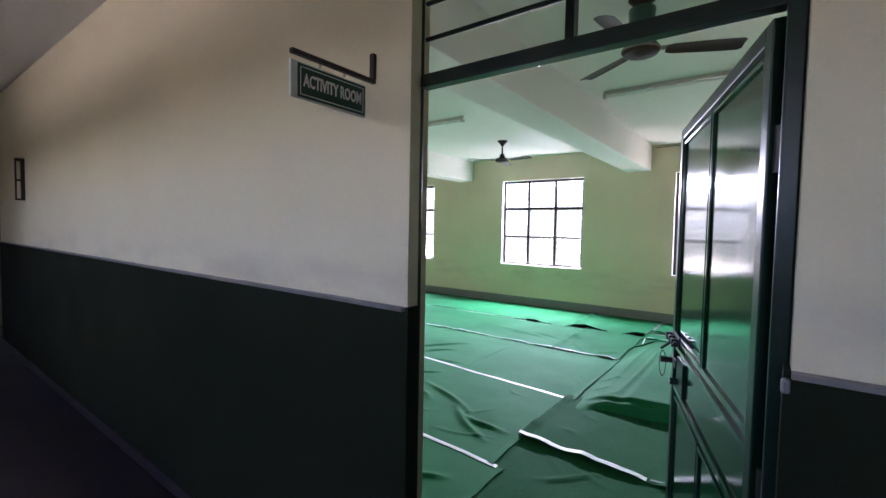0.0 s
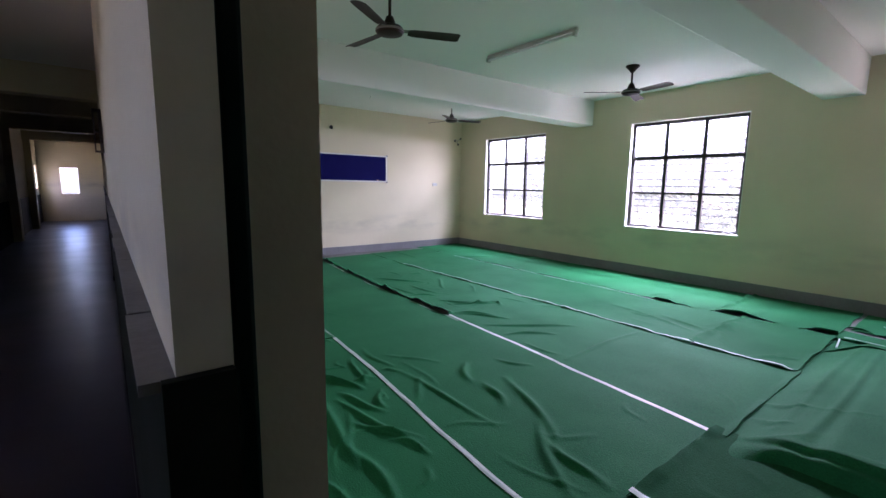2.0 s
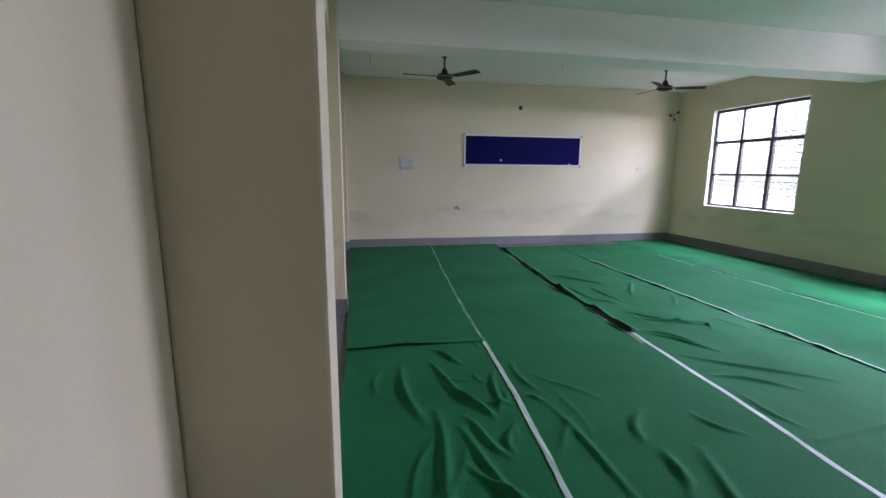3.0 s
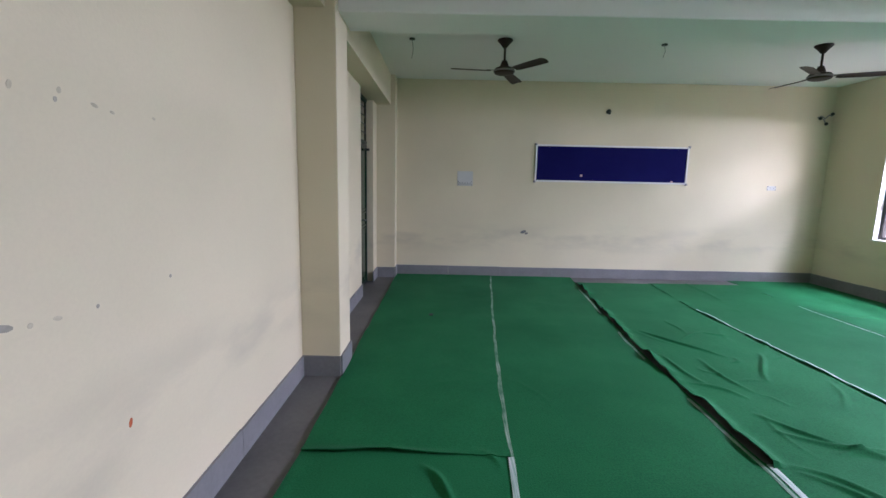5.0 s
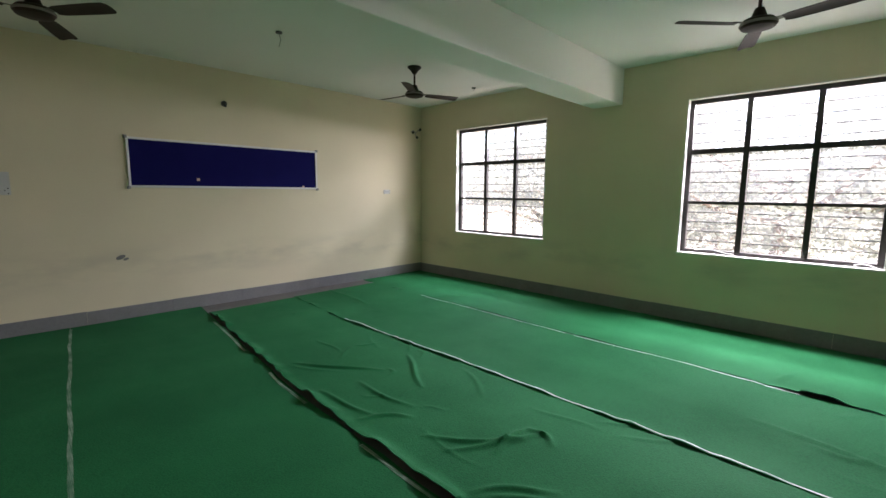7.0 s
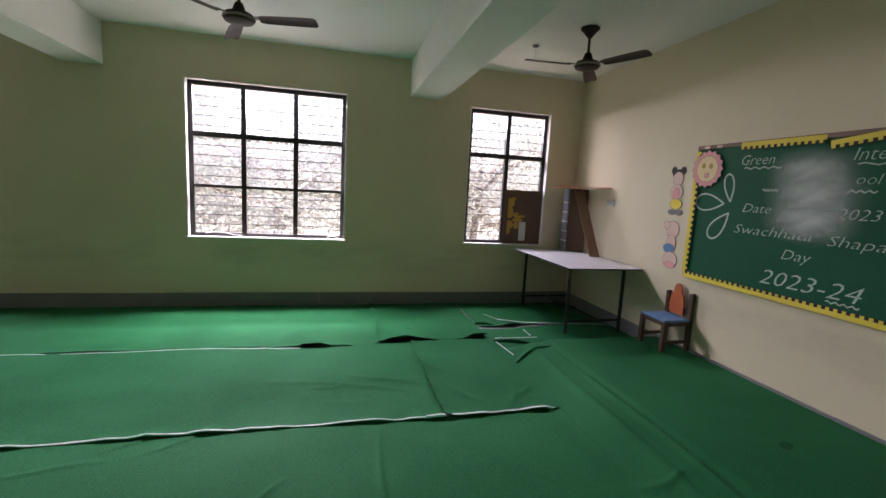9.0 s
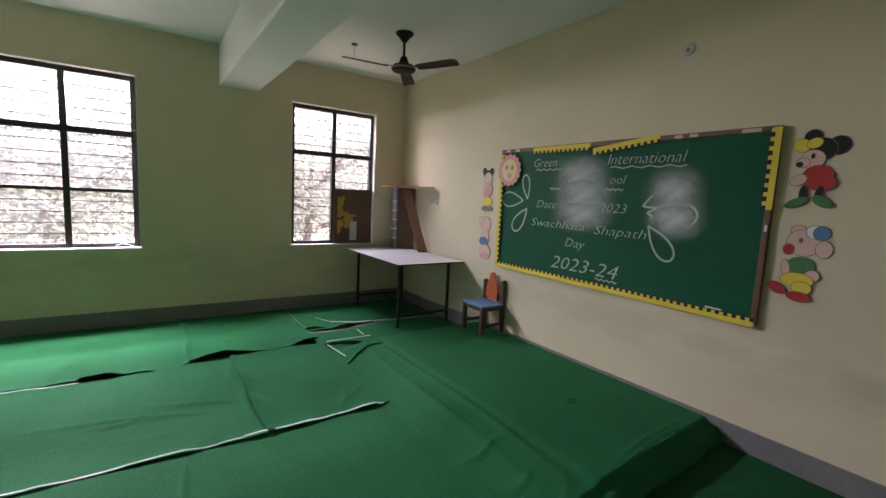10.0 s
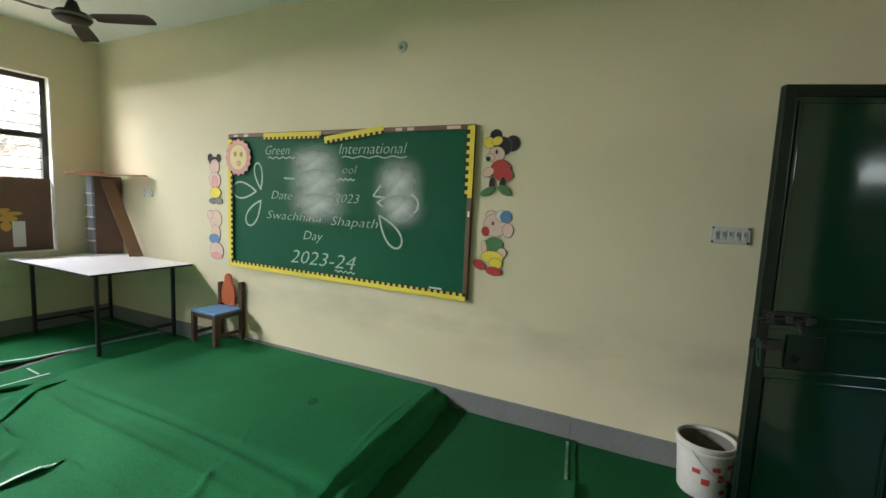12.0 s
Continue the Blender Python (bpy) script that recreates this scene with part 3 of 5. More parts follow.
add_tube(bm, LEAFM @ Vector((LW - 0.13, 0.04, 1.10)), LEAFM @ Vector((LW - 0.13, 0.085, 1.06)), 0.006, seg=8)
part("bolt_rod", bm, BLACKSTEEL, bolt)
bm = bmesh.new()
add_box(bm, LW - 0.10, LW + 0.02, 0.016, 0.022, 0.965, 1.005, bevel=0.002, m=LEAFM)
add_tube(bm, LEAFM @ Vector((LW - 0.02, 0.02, 0.985)), LEAFM @ Vector((LW - 0.02, 0.07, 0.985)), 0.014, seg=10)
part("hasp", bm, BLACKSTEEL, leaf1, "black steel hasp")
bm = bmesh.new()
loop = [LEAFM @ Vector((LW + 0.004 + 0.006 * math.cos(a), 0.058 + 0.014 * math.sin(a), 1.02 - 0.06 + 0.06 * math.cos(a))) for a in [i * math.pi / 5 for i in range(11)]]
for p, q in zip(loop, loop[1:]):
    add_tube(bm, p, q, 0.0025, seg=6)
part("wire_loop", bm, TEAL, leaf1)
bm = bmesh.new()
add_box(bm, LW - 0.26, LW - 0.12, 0.009, 0.019, 0.89, 1.03, bevel=0.002, m=LEAFM)
add_tube(bm, LEAFM @ Vector((LW - 0.16, 0.019, 0.93)), LEAFM @ Vector((LW - 0.16, 0.05, 0.93)), 0.014, seg=12)
part("latch_plate", bm, FRAMEGREEN, leaf1)
bm = bmesh.new()
add_box(bm, LW - 0.235, LW - 0.055, -0.030, -0.019, 0.885, 1.050, bevel=0.003, m=LEAFM)
lock = part("lock_box", bm, DOORGREEN, leaf1, "dark green lock box on the room side")
bm = bmesh.new()
add_tube(bm, LEAFM @ Vector((LW - 0.145, -0.030, 0.965)), LEAFM @ Vector((LW - 0.145, -0.050, 0.965)), 0.020, 0.015, seg=14)
part("knob", bm, STEEL, lock, "dull steel knob")
for u in (0.10, 0.24, 0.36):
    bm = bmesh.new()
    add_tube(bm, LEAFM @ Vector((LW - u, -0.018, 1.06)), LEAFM @ Vector((LW - u, -0.024, 1.06)), 0.010, seg=10)
    part("bolt_head", bm, STEEL, leaf1)
# corridor side of the right jamb: strip of pale broken stone
tagged(boxes("stone_chip", [(DOOR1[1] - 0.016, DOOR1[1] - 0.001, YC - 0.030, YC - 0.012, DADO_TOP - 0.03, DADO_TOP - 0.001)], LEDGE, bevel=0.006), "broken pale end of the stone ledge", "stone chip")

d2 = door_frame("door_2", *DOOR2, "dark green steel door, shut, with barred fanlight")
M2 = pose(DOOR2[0] + 0.010, YF + 0.022, 0)
door_leaf(d2, DOOR2[1] - DOOR2[0] - 0.048, 2.02, M2)
boxes("fanlight_glass", [(DOOR2[0] + 0.001, DOOR2[1] - 0.035, YF + 0.018, YF + 0.024, 2.072, DOORTOP - 0.045)], LIGHTGLASS, d2).visible_shadow = False
bm = bmesh.new()
add_tube(bm, (DOOR2[0] + 0.12, 0.785, 1.95), (DOOR2[0] + 0.12, 0.84, 1.95), 0.018, seg=10)
add_tube(bm, (DOOR2[0] + 0.12, 0.795, 0.95), (DOOR2[0] + 0.30, 0.795, 0.95), 0.01, seg=10)
part("door_bolt", bm, BLACKSTEEL, d2)

# ---- hanging room sign in the corridor ----
XS = -0.372
sg = thing("hanging_sign", "green activity room sign hanging from an iron bracket", "sign")
bm = bmesh.new()
add_box(bm, XS - 0.008, XS + 0.008, 0.365, YC, 2.056, 2.070, bevel=0.002)
add_box(bm, XS - 0.009, XS + 0.009, YC - 0.016, YC, 2.070, 2.155, bevel=0.002)
part("bracket", bm, RUSTBROWN, sg, "brown-black iron bracket")
SY0, SY1, SZ0, SZ1 = 0.384, 0.643, 1.938, 2.034
bm = bmesh.new()
add_box(bm, XS - 0.004, XS + 0.004, SY0 - 0.022, SY1 + 0.004, SZ0 - 0.004, SZ1 + 0.004)
board = part("board", bm, SIGNWHITE, sg)
bm = bmesh.new()
add_box(bm, XS + 0.004, XS + 0.006, SY0, SY1, SZ0, SZ1)
add_box(bm, XS - 0.006, XS - 0.004, SY0, SY1, SZ0, SZ1)
part("sign_face", bm, SIGNGREEN, board, "dark green face with a white line")
bm = bmesh.new()
e, g = 0.008, 0.0022
for p0, p1, q0, q1 in ((SY0 + e, SY1 - e, SZ0 + e, SZ0 + e + g), (SY0 + e, SY1 - e, SZ1 - e - g, SZ1 - e), (SY0 + e, SY0 + e + g, SZ0 + e + g, SZ1 - e - g), (SY1 - e - g, SY1 - e, SZ0 + e + g, SZ1 - e - g)):
    add_box(bm, XS + 0.006, XS + 0.0072, p0, p1, q0, q1)
part("border_line", bm, SIGNWHITE, board)
SM = Matrix.Translation((XS + 0.0072, SY0 + 0.018, SZ0 + 0.034)) @ Matrix(((0, 0, 1, 0), (1, 0, 0, 0), (0, 1, 0, 0), (0, 0, 0, 1)))
place_letters("ACTIVITY ROOM", 0.052, SM, SIGNWHITE, board, width=SY1 - SY0 - 0.036, bold=0.0011)
for y in (0.464, 0.558):
    bm = bmesh.new()
    add_tube(bm, (XS, y, SZ1 + 0.004), (XS, y, 2.047), 0.0018, seg=6)
    bmesh.ops.create_icosphere(bm, subdivisions=1, radius=0.006, matrix=Matrix.Translation((XS, y, 2.048)))
    part("hook", bm, STEEL, sg)

# tall narrow iron bracket farther along the corridor wall
bk = thing("wall_bracket", "narrow dark iron bracket on the corridor wall", "bracket")
boxes("post", [(-5.62, -5.58, YC - 0.03, YC, 1.78, 2.22)], RUSTBROWN, bk)
boxes("arm", [(-5.61, -5.59, YC - 0.075, YC - 0.03, 2.19, 2.22), (-5.61, -5.59, YC - 0.075, YC - 0.03, 1.98, 2.0), (-5.61, -5.59, YC - 0.075, YC - 0.03, 1.78, 1.80), (-5.61, -5.59, YC - 0.075, YC - 0.062, 1.80, 2.19)], RUSTBROWN, bk)

# ---- carpets: long felt strips with taped, gaping and lifted seams ----


def poly(pts):
    """A seam line y(x) through a few points."""
    def f(x):
        for (xa, ya), (xb, yb) in zip(pts, pts[1:]):
            if x <= xb:
                return ya + (yb - ya) * (x - xa) / (xb - xa)
        return pts[-1][1]
    return lambda x: f(max(x, pts[0][0])) + 0.003 * math.sin(x * 5.1) + 0.002 * math.sin(x * 11.7)


S0 = poly([(-8.4, 1.16), (-5.08, 1.165), (-3.66, 1.17), (-2.5, 1.13), (-0.6, 1.0)])
S1 = poly([(-8.4, 2.70), (-6.2, 2.50), (-4.7, 2.38), (-3.65, 2.32), (-2.75, 2.27), (-1.9, 2.18), (-1.07, 2.11), (-0.57, 2.08)])
S2 = poly([(-8.4, 4.03), (-6.5, 3.86), (-5.4, 3.76), (-4.4, 3.73), (-3.53, 3.71), (-2.4, 3.65), (-1.75, 3.59), (-0.66, 3.51)])
S3 = poly([(-8.4, 5.18), (-6.7, 5.04), (-4.2, 5.07), (-2.4, 5.06), (-1.47, 5.04), (-0.6, 5.05)])
S4 = poly([(-8.4, 6.60), (-6.4, 6.54), (-5.3, 6.52), (-4.25, 6.49), (-3.3, 6.51), (-2.66, 6.46), (-2.0, 6.44), (-1.8, 6.50), (-1.5, 6.52), (-0.65, 6.54)])
S5 = poly([(-8.4, 7.93), (-4.2, 7.93), (-1.9, 7.92), (1.05, 7.94)])

# sharp folds of the wrinkled strip by the door and of the strip with the rolled edge
RIDGES = [(-3.26, 1.78, -2.49, 2.04), (-2.48, 1.85, -2.10, 2.03), (-2.40, 1.79, -1.66, 2.02), (-2.09, 1.80, -1.68, 2.01), (-1.79, 1.88, -1.56, 2.00), (-3.03, 2.25, -2.54, 2.07), (-2.77, 2.22, -2.57, 2.11), (-2.57, 2.06, -2.62, 2.22), (-2.38, 2.12, -2.13, 2.04),
          (-2.94, 1.85, -2.45, 2.02), (-3.50, 1.83, -3.22, 2.05), (-1.70, 1.36, -1.36, 1.50), (-5.77, 4.01, -5.09, 4.43), (-5.21, 4.80, -4.62, 4.50), (-4.10, 4.01, -3.64, 4.42), (-3.71, 4.20, -3.69, 4.55), (-3.69, 4.57, -3.49, 4.50), (-3.93, 4.01, -3.56, 4.56),
          (-3.50, 3.82, -3.06, 4.20), (-3.04, 3.82, -2.42, 4.55), (-2.68, 3.76, -2.42, 4.20), (-3.56, 3.83, -3.27, 4.16), (-2.06, 5.81, -1.49, 5.53), (-1.42, 5.66, -1.15, 5.22)]


def small_folds(seed, n, x0, x1, y0, y1, size):
    r = random.Random(seed)
    out = []
    for _ in range(n):
        x, y, a, L = r.uniform(x0, x1), r.uniform(y0, y1), r.uniform(0, math.pi), r.uniform(0.15, 0.6)
        out.append((x, y, x + L * math.cos(a), y + L * math.sin(a) * 0.7, size * r.uniform(0.4, 1.1), r.uniform(0.011, 0.019)))
    return out


CREASES = [(-3.17, 2.40, -2.69, 2.41), (-2.58, 2.39, -1.54, 2.51), (-2.65, 2.30, -2.60, 2.42), (-2.28, 3.23, -2.02, 3.37), (-2.40, 3.70, -2.04, 3.77), (-1.94, 3.72, -1.91, 4.96), (-5.13, 3.85, -4.54, 3.97), (-4.58, 3.85, -4.35, 4.12), (-5.04, 4.16, -4.44, 4.22),
           (-2.38, 5.59, -2.11, 5.63), (-1.47, 5.99, -1.31, 5.79), (-0.84, 5.44, -0.92, 5.14), (-0.73, 5.43, -0.80, 5.24), (-2.71, 5.74, -1.59, 5.48), (-2.64, 6.52, -2.61, 6.95), (-8.30, 5.80, -7.00, 5.64), (-6.72, 6.65, -6.37, 7.21),
           (-0.61, 4.18, -0.37, 4.20), (-0.57, 3.88, -0.39, 3.86), (-0.45, 2.06, -0.05, 2.40), (-1.50, 6.46, -1.49, 5.85), (-1.49, 5.89, -1.47, 5.06), (-1.80, 7.80, -1.77, 6.60)]
LAYERS = [(-0.10, 3.490 + k, 1.02, 3.535 + k) for k in (0.065, 0.105, 0.150)]
SWELLS = [(-1.96, 3.05, -1.20, 2.65), (-1.40, 2.72, -0.88, 2.32), (-1.24, 2.62, -0.80, 2.50), (-2.38, 2.93, -2.09, 2.77), (-1.99, 2.85, -1.68, 2.69), (-2.58, 1.69, -1.69, 1.64), (-1.85, 1.64, -1.30, 1.64), (-3.22, 1.55, -2.48, 1.62), (-1.27, 1.60, -0.80, 1.75),
          (-0.34, 6.15, -0.46, 3.75), (-0.21, 5.95, -0.30, 3.68)]
FOLDS = [(a, b, c, d, 0.009, 0.012) for a, b, c, d in LAYERS] + [(a, b, c, d, 0.021, 0.019) for a, b, c, d in RIDGES] + [(a, b, c, d, 0.016, 0.017) for a, b, c, d in CREASES] + [(a, b, c, d, 0.024, 0.028) for a, b, c, d in SWELLS]
FOLDS += small_folds(3, 14, -3.7, -0.9, 1.3, 2.3, 0.012) + small_folds(4, 6, -3.4, -0.8, 2.4, 3.5, 0.009) + small_folds(5, 16, -5.8, -3.2, 3.9, 5.0, 0.010)
FOLDS += small_folds(6, 10, -3.6, -0.8, 5.2, 6.5, 0.009) + small_folds(7, 6, -8.0, -5.5, 4.2, 7.6, 0.006) + small_folds(8, 8, -7.8, -4.4, 1.4, 3.6, 0.004)
FOLDS += small_folds(9, 8, -0.65, -0.3, 2.7, 6.6, 0.008) + small_folds(10, 10, -3.0, 0.8, 6.7, 7.6, 0.006) + small_folds(11, 10, -0.5, 0.8, 1.2, 3.2, 0.008)


ACTIVE = FOLDS


def rise(x, y):
    z = 0.007 + 0.003 * noise.noise((x * 1.3, y * 1.3, 0)) + 0.0016 * noise.noise((x * 5, y * 5, 3))
    held = 1.0
    if x > -3.6 and y < 4.2:
        held = 1 - 0.92 * math.exp(-((y - S1(x)) / 0.07) ** 2) - 0.92 * math.exp(-((y - S2(x)) / 0.06) ** 2)
    for a, b, c, d, hgt, wid in ACTIVE:
        if min(a, c) - 0.15 < x < max(a, c) + 0.15 and min(b, d) - 0.15 < y < max(b, d) + 0.15:
            ux, uy = c - a, d - b
            L2 = ux * ux + uy * uy
            t = min(1, max(0, ((x - a) * ux + (y - b) * uy) / L2))
            bend = 0.03 * math.sin(t * 4.0 + a * 7)
            L = math.sqrt(L2)
            px, py = a + ux * t - uy / L * bend, b + uy * t + ux / L * bend
            q = (x - px) ** 2 + (y - py) ** 2
            z += held * hgt * math.exp(-(q / (wid * wid)) ** 0.85) * (0.25 + 0.75 * math.sin(math.pi * min(1, max(0, t)))) 
    return z


def sheet(name, x0, x1, lo, hi, mat, label, lift=None, base=None, step=0.022, side=None, end=None):
    """One felt piece between two seam lines; lift(x) raises its south edge, side(y) its west and end(y) its east edge."""
    global ACTIVE
    yl, yh = min(lo(x0), lo(x1)) - 0.3, max(hi(x0), hi(x1)) + 0.3
    ACTIVE = [f for f in FOLDS if max(f[0], f[2]) > x0 - 0.2 and min(f[0], f[2]) < x1 + 0.2 and max(f[1], f[3]) > yl and min(f[1], f[3]) < yh]
    nx, ny = max(2, int((x1 - x0) / step)), max(2, int((hi((x0 + x1) / 2) - lo((x0 + x1) / 2)) / step))
    bm = bmesh.new()
    grid = []
    for i in range(nx + 1):
        x = x0 + (x1 - x0) * i / nx
        row = []
        for j in range(ny + 1):
            a, b = lo(x), hi(x)
            y = a + (b - a) * (j / ny) ** 1.0
            z = rise(x, y) + (base(x, y) if base else 0.0)
            if lift:
                z += lift(x) * math.exp(-((y - a) / 0.06) ** 2)
            if side:
                z += side(y) * math.exp(-((x - x0) / 0.05) ** 2)
            if end:
                z += end(y) * math.exp(-((x1 - x) / 0.035) ** 2)
            wob = 0.010 * noise.noise((x * 4.0, y * 2.0, 7.0)) if j in (0, ny) else 0
            row.append(bm.verts.new((x + ((0.022 if end and i == nx else 0.008) * noise.noise((y * 4, x, 9)) if i in (0, nx) else 0), y + wob, z)))
        grid.append(row)
    for i in range(nx):
        for j in range(ny):
            bm.faces.new((grid[i][j], grid[i + 1][j], grid[i + 1][j + 1], grid[i][j + 1]))
    rim = [grid[i][0] for i in range(nx + 1)] + [grid[nx][j] for j in range(1, ny + 1)] + [grid[i][ny] for i in range(nx - 1, -1, -1)] + [grid[0][j] for j in range(ny - 1, 0, -1)]
    low = [bm.verts.new((v.co.x, v.co.y, max(0.001, v.co.z - 0.005))) for v in rim]
    for k in range(len(rim)):
        m = (k + 1) % len(rim)
        bm.faces.new((rim[k], low[k], low[m], rim[m]))
    ACTIVE = FOLDS
    me = mesh_of(name, bm, mat)
    for p in me.polygons:
        p.use_smooth = True
    me.set_sharp_from_angle(angle=radians(60))
    return tagged(new(name, me), label, "carpet", "felt strips on the floor")


def bumpy(k, amp, a, b):
    return lambda x: (amp * max(0.0, 0.45 + 1.2 * noise.noise((x * 2.3, k, 0)) + 0.5 * noise.noise((x * 7, k, 2)))) if a < x < b else 0.0


def gap(f, g):
    return lambda x: f(x) + (g(x) if callable(g) else g)


ROLL2 = bumpy(1.0, 0.062, -8.0, -3.55)
ROLL3 = bumpy(2.0, 0.020, -8.0, -0.7)
ROLL4 = bumpy(3.0, 0.055, -2.5, -0.6)
ROLL4W = bumpy(3.5, 0.016, -8.2, -2.5)
EDGE = lambda y: 0.009 + 0.012 * noise.noise((y * 3.1, 8, 0))
ROLLE = bumpy(6, 0.040, -0.7, 0.6)
LAB = "wrinkled green felt carpet strip on the floor"
sheet("felt_carpet", -8.44, -3.61, S0, gap(S1, -0.004), FELT, "smooth green felt carpet strip beside the shut door", base=lambda x, y: 0.007, end=lambda y: 0.014 + 0.012 * math.sin(y * 5.0))
sheet("felt_carpet", -3.655, -0.575, S0, gap(S1, -0.004), FELT, "badly wrinkled green felt carpet strip near the door", bumpy(5, 0.01, -3.7, -0.6), base=lambda x, y: 0.002, step=0.012, end=EDGE)
sheet("felt_carpet", -8.44, -0.665, gap(S1, 0.004), gap(S2, lambda x: -0.012 if x < -3.6 else -0.004), FELT, LAB, base=lambda x, y: 0.004, step=0.015, end=EDGE)
sheet("felt_carpet", -8.06, -0.61, gap(S2, lambda x: 0.004 + 0.022 * max(0.0, noise.noise((x * 1.7, 4, 0)) + 0.1) if x < -3.6 else 0.002), gap(S3, 0.03), FELT, "green felt carpet strip with a lifted rolled edge", ROLL2, base=lambda x, y: 0.006, step=0.013, end=EDGE)
sheet("felt_carpet", -8.10, -1.462, gap(S3, 0.0), gap(S4, -0.004), FELT, LAB, ROLL3, base=lambda x, y: 0.006)
sheet("felt_carpet", -1.471, -0.63, gap(S3, 0.002), gap(S4, -0.012), FELT, "short piece of green felt carpet", ROLL3, base=lambda x, y: 0.012, side=bumpy(11, 0.035, 5.0, 6.7), end=EDGE)
sheet("felt_carpet", -8.44, -1.77, gap(S4, 0.0), S5, FELT, "green felt carpet strip along the window wall", lambda x: ROLL4(x) + ROLL4W(x))
sheet("felt_carpet", -1.78, -0.64, gap(S4, 0.006), S5, FELT, "short green felt carpet piece under the window", ROLL4, base=lambda x, y: 0.008, side=bumpy(12, 0.035, 6.5, 7.9), end=EDGE)
# the next two pieces carry the dimness there in their darker colour
sheet("felt_carpet", -0.68, 1.05, lambda x: 0.99, lambda x: 2.60 + 0.01 * math.sin(x * 6), FELT_DARK, "green felt carpet piece behind the door, shade put into its colour")
sheet("felt_carpet", -0.70, 1.05, lambda x: 2.535 - 0.035 * (x + 0.69) + 0.18 * max(0.0, x - 0.30), lambda x: 3.60, FELT_DARK, "green felt carpet piece before the platform, shade put into its colour", ROLLE, base=lambda x, y: 0.008, side=bumpy(13, 0.03, 2.4, 3.7))


def smooth(a, b, v):
    t = min(1, max(0, (v - a) / (b - a)))
    return t * t * (3 - 2 * t)


STAGE = 0.130


def front(x):
    """The south edge of the platform, a little askew."""
    return 3.51 + 0.04 * x


def hem(x):
    """Where the draped cloth ends on the floor: pulled out to a corner at its west end."""
    return front(x) - 0.045 - 0.40 * (1 - smooth(-0.68, -0.26, x)) + 0.012 * math.sin(x * 9)


def stage_cloth(x, y):
    f = front(x)
    south_side = 0.72 * smooth(min(hem(x) + 0.01, f - 0.05), f, y) + 0.28 * smooth(f + 0.05, f + 0.085, y)
    west_side = 0.8 * smooth(-0.64, -0.30, x + 0.015 * math.sin(y * 3)) + 0.2 * smooth(-0.24, -0.14, x)
    return STAGE * west_side * south_side * (1 - smooth(6.10, 6.30, y))


structure(boxes("platform", [(-0.13, XE, 3.76, 6.08, 0.0, STAGE - 0.006)], CONCRETE), "low teaching platform under the chalkboard, carpeted over", "platform")
sheet("platform_carpet", -0.72, 1.055, hem, lambda x: 6.90 + 0.05 * math.sin(x * 4), FELT, "green felt carpet draped over the low platform", base=stage_cloth, step=0.015)
sheet("felt_carpet", -0.60, 1.05, lambda x: 6.97 + 0.05 * math.sin(x * 4), S5, FELT, "green felt carpet piece under the table", bumpy(8, 0.03, -0.6, 0.2))

# crumpled flaps where the strips meet the platform cloth
for x0, y0, x1, y1, w, h in ((-0.64, 6.48, -0.12, 6.30, 0.075, 0.034), (-0.62, 5.90, -0.22, 6.02, 0.05, 0.024), (-0.66, 7.04, -0.40, 6.98, 0.06, 0.028)):
    bm = bmesh.new()
    n, rows2 = 14, []
    d = Vector((x1 - x0, y1 - y0)).normalized()
    nr = Vector((-d.y, d.x))
    for i in range(n + 1):
        t = i / n
        c = Vector((x0, y0)).lerp(Vector((x1, y1)), t) + nr * 0.03 * math.sin(t * 5 + x0)
        ww = w * (0.25 + 0.75 * math.sin(math.pi * (0.12 + 0.8 * t)))
        hh = h * (0.3 + 0.7 * math.sin(math.pi * t))
        rr = []
        for k, (s, zz) in enumerate(((-0.5, 0.35), (-0.35, 0.9), (0.0, 1.0), (0.4, 0.45), (0.75, 0.06))):
            p = c + nr * s * ww
            base = stage_cloth(p.x, p.y) if 3.3 < p.y < 6.9 else 0.0
            rr.append(bm.verts.new((p.x, p.y, base + 0.010 + hh * zz)))
        rows2.append(rr)
    for p, q in zip(rows2, rows2[1:]):
        for k in range(4):
            bm.faces.new((p[k], q[k], q[k + 1], p[k + 1]))
    ob = part("carpet_flap", bm, FELT, None, "", True)
    sol = ob.modifiers.new("thickness", "SOLIDIFY")
    sol.thickness = 0.004
    tagged(ob, "crumpled loose flap of green felt carpet", "carpet flap")


def tape(x0, x1, f, width, mat, label, lift=None, gaps=0.0):
    """Adhesive tape along a seam, following the folds, worn through in places."""
    made, bm = [], bmesh.new()
    n = int((x1 - x0) / 0.05)
    prev = None
    for i in range(n + 1):
        x = x0 + (x1 - x0) * i / n
        w = width * (0.92 + 0.16 * noise.noise((x * 6, width * 50, 1)))
        y = f(x) + 0.003 * noise.noise((x * 3, 5, 5))
        z = max(rise(x, y - w), rise(x, y), rise(x, y + w)) + 0.0062 + (lift(x) if lift else 0.0)
        cur = None
        if noise.noise((x * 1.9, width * 90, 4)) > gaps - 0.45:
            cur = [bm.verts.new((x, y - w / 2, z)), bm.verts.new((x, y, z + 0.0012)), bm.verts.new((x, y + w / 2, z + 0.0005))]
        if prev and cur:
            bm.faces.new((prev[0], cur[0], cur[1], prev[1]))
            bm.faces.new((prev[1], cur[1], cur[2], prev[2]))
        prev = cur
        if bm.faces and (cur is None or i == n):
            made.append(tagged(part("floor_tape", bm, mat), label, "tape", "tapes on the carpet seams"))
            bm, prev = bmesh.new(), None
    return made


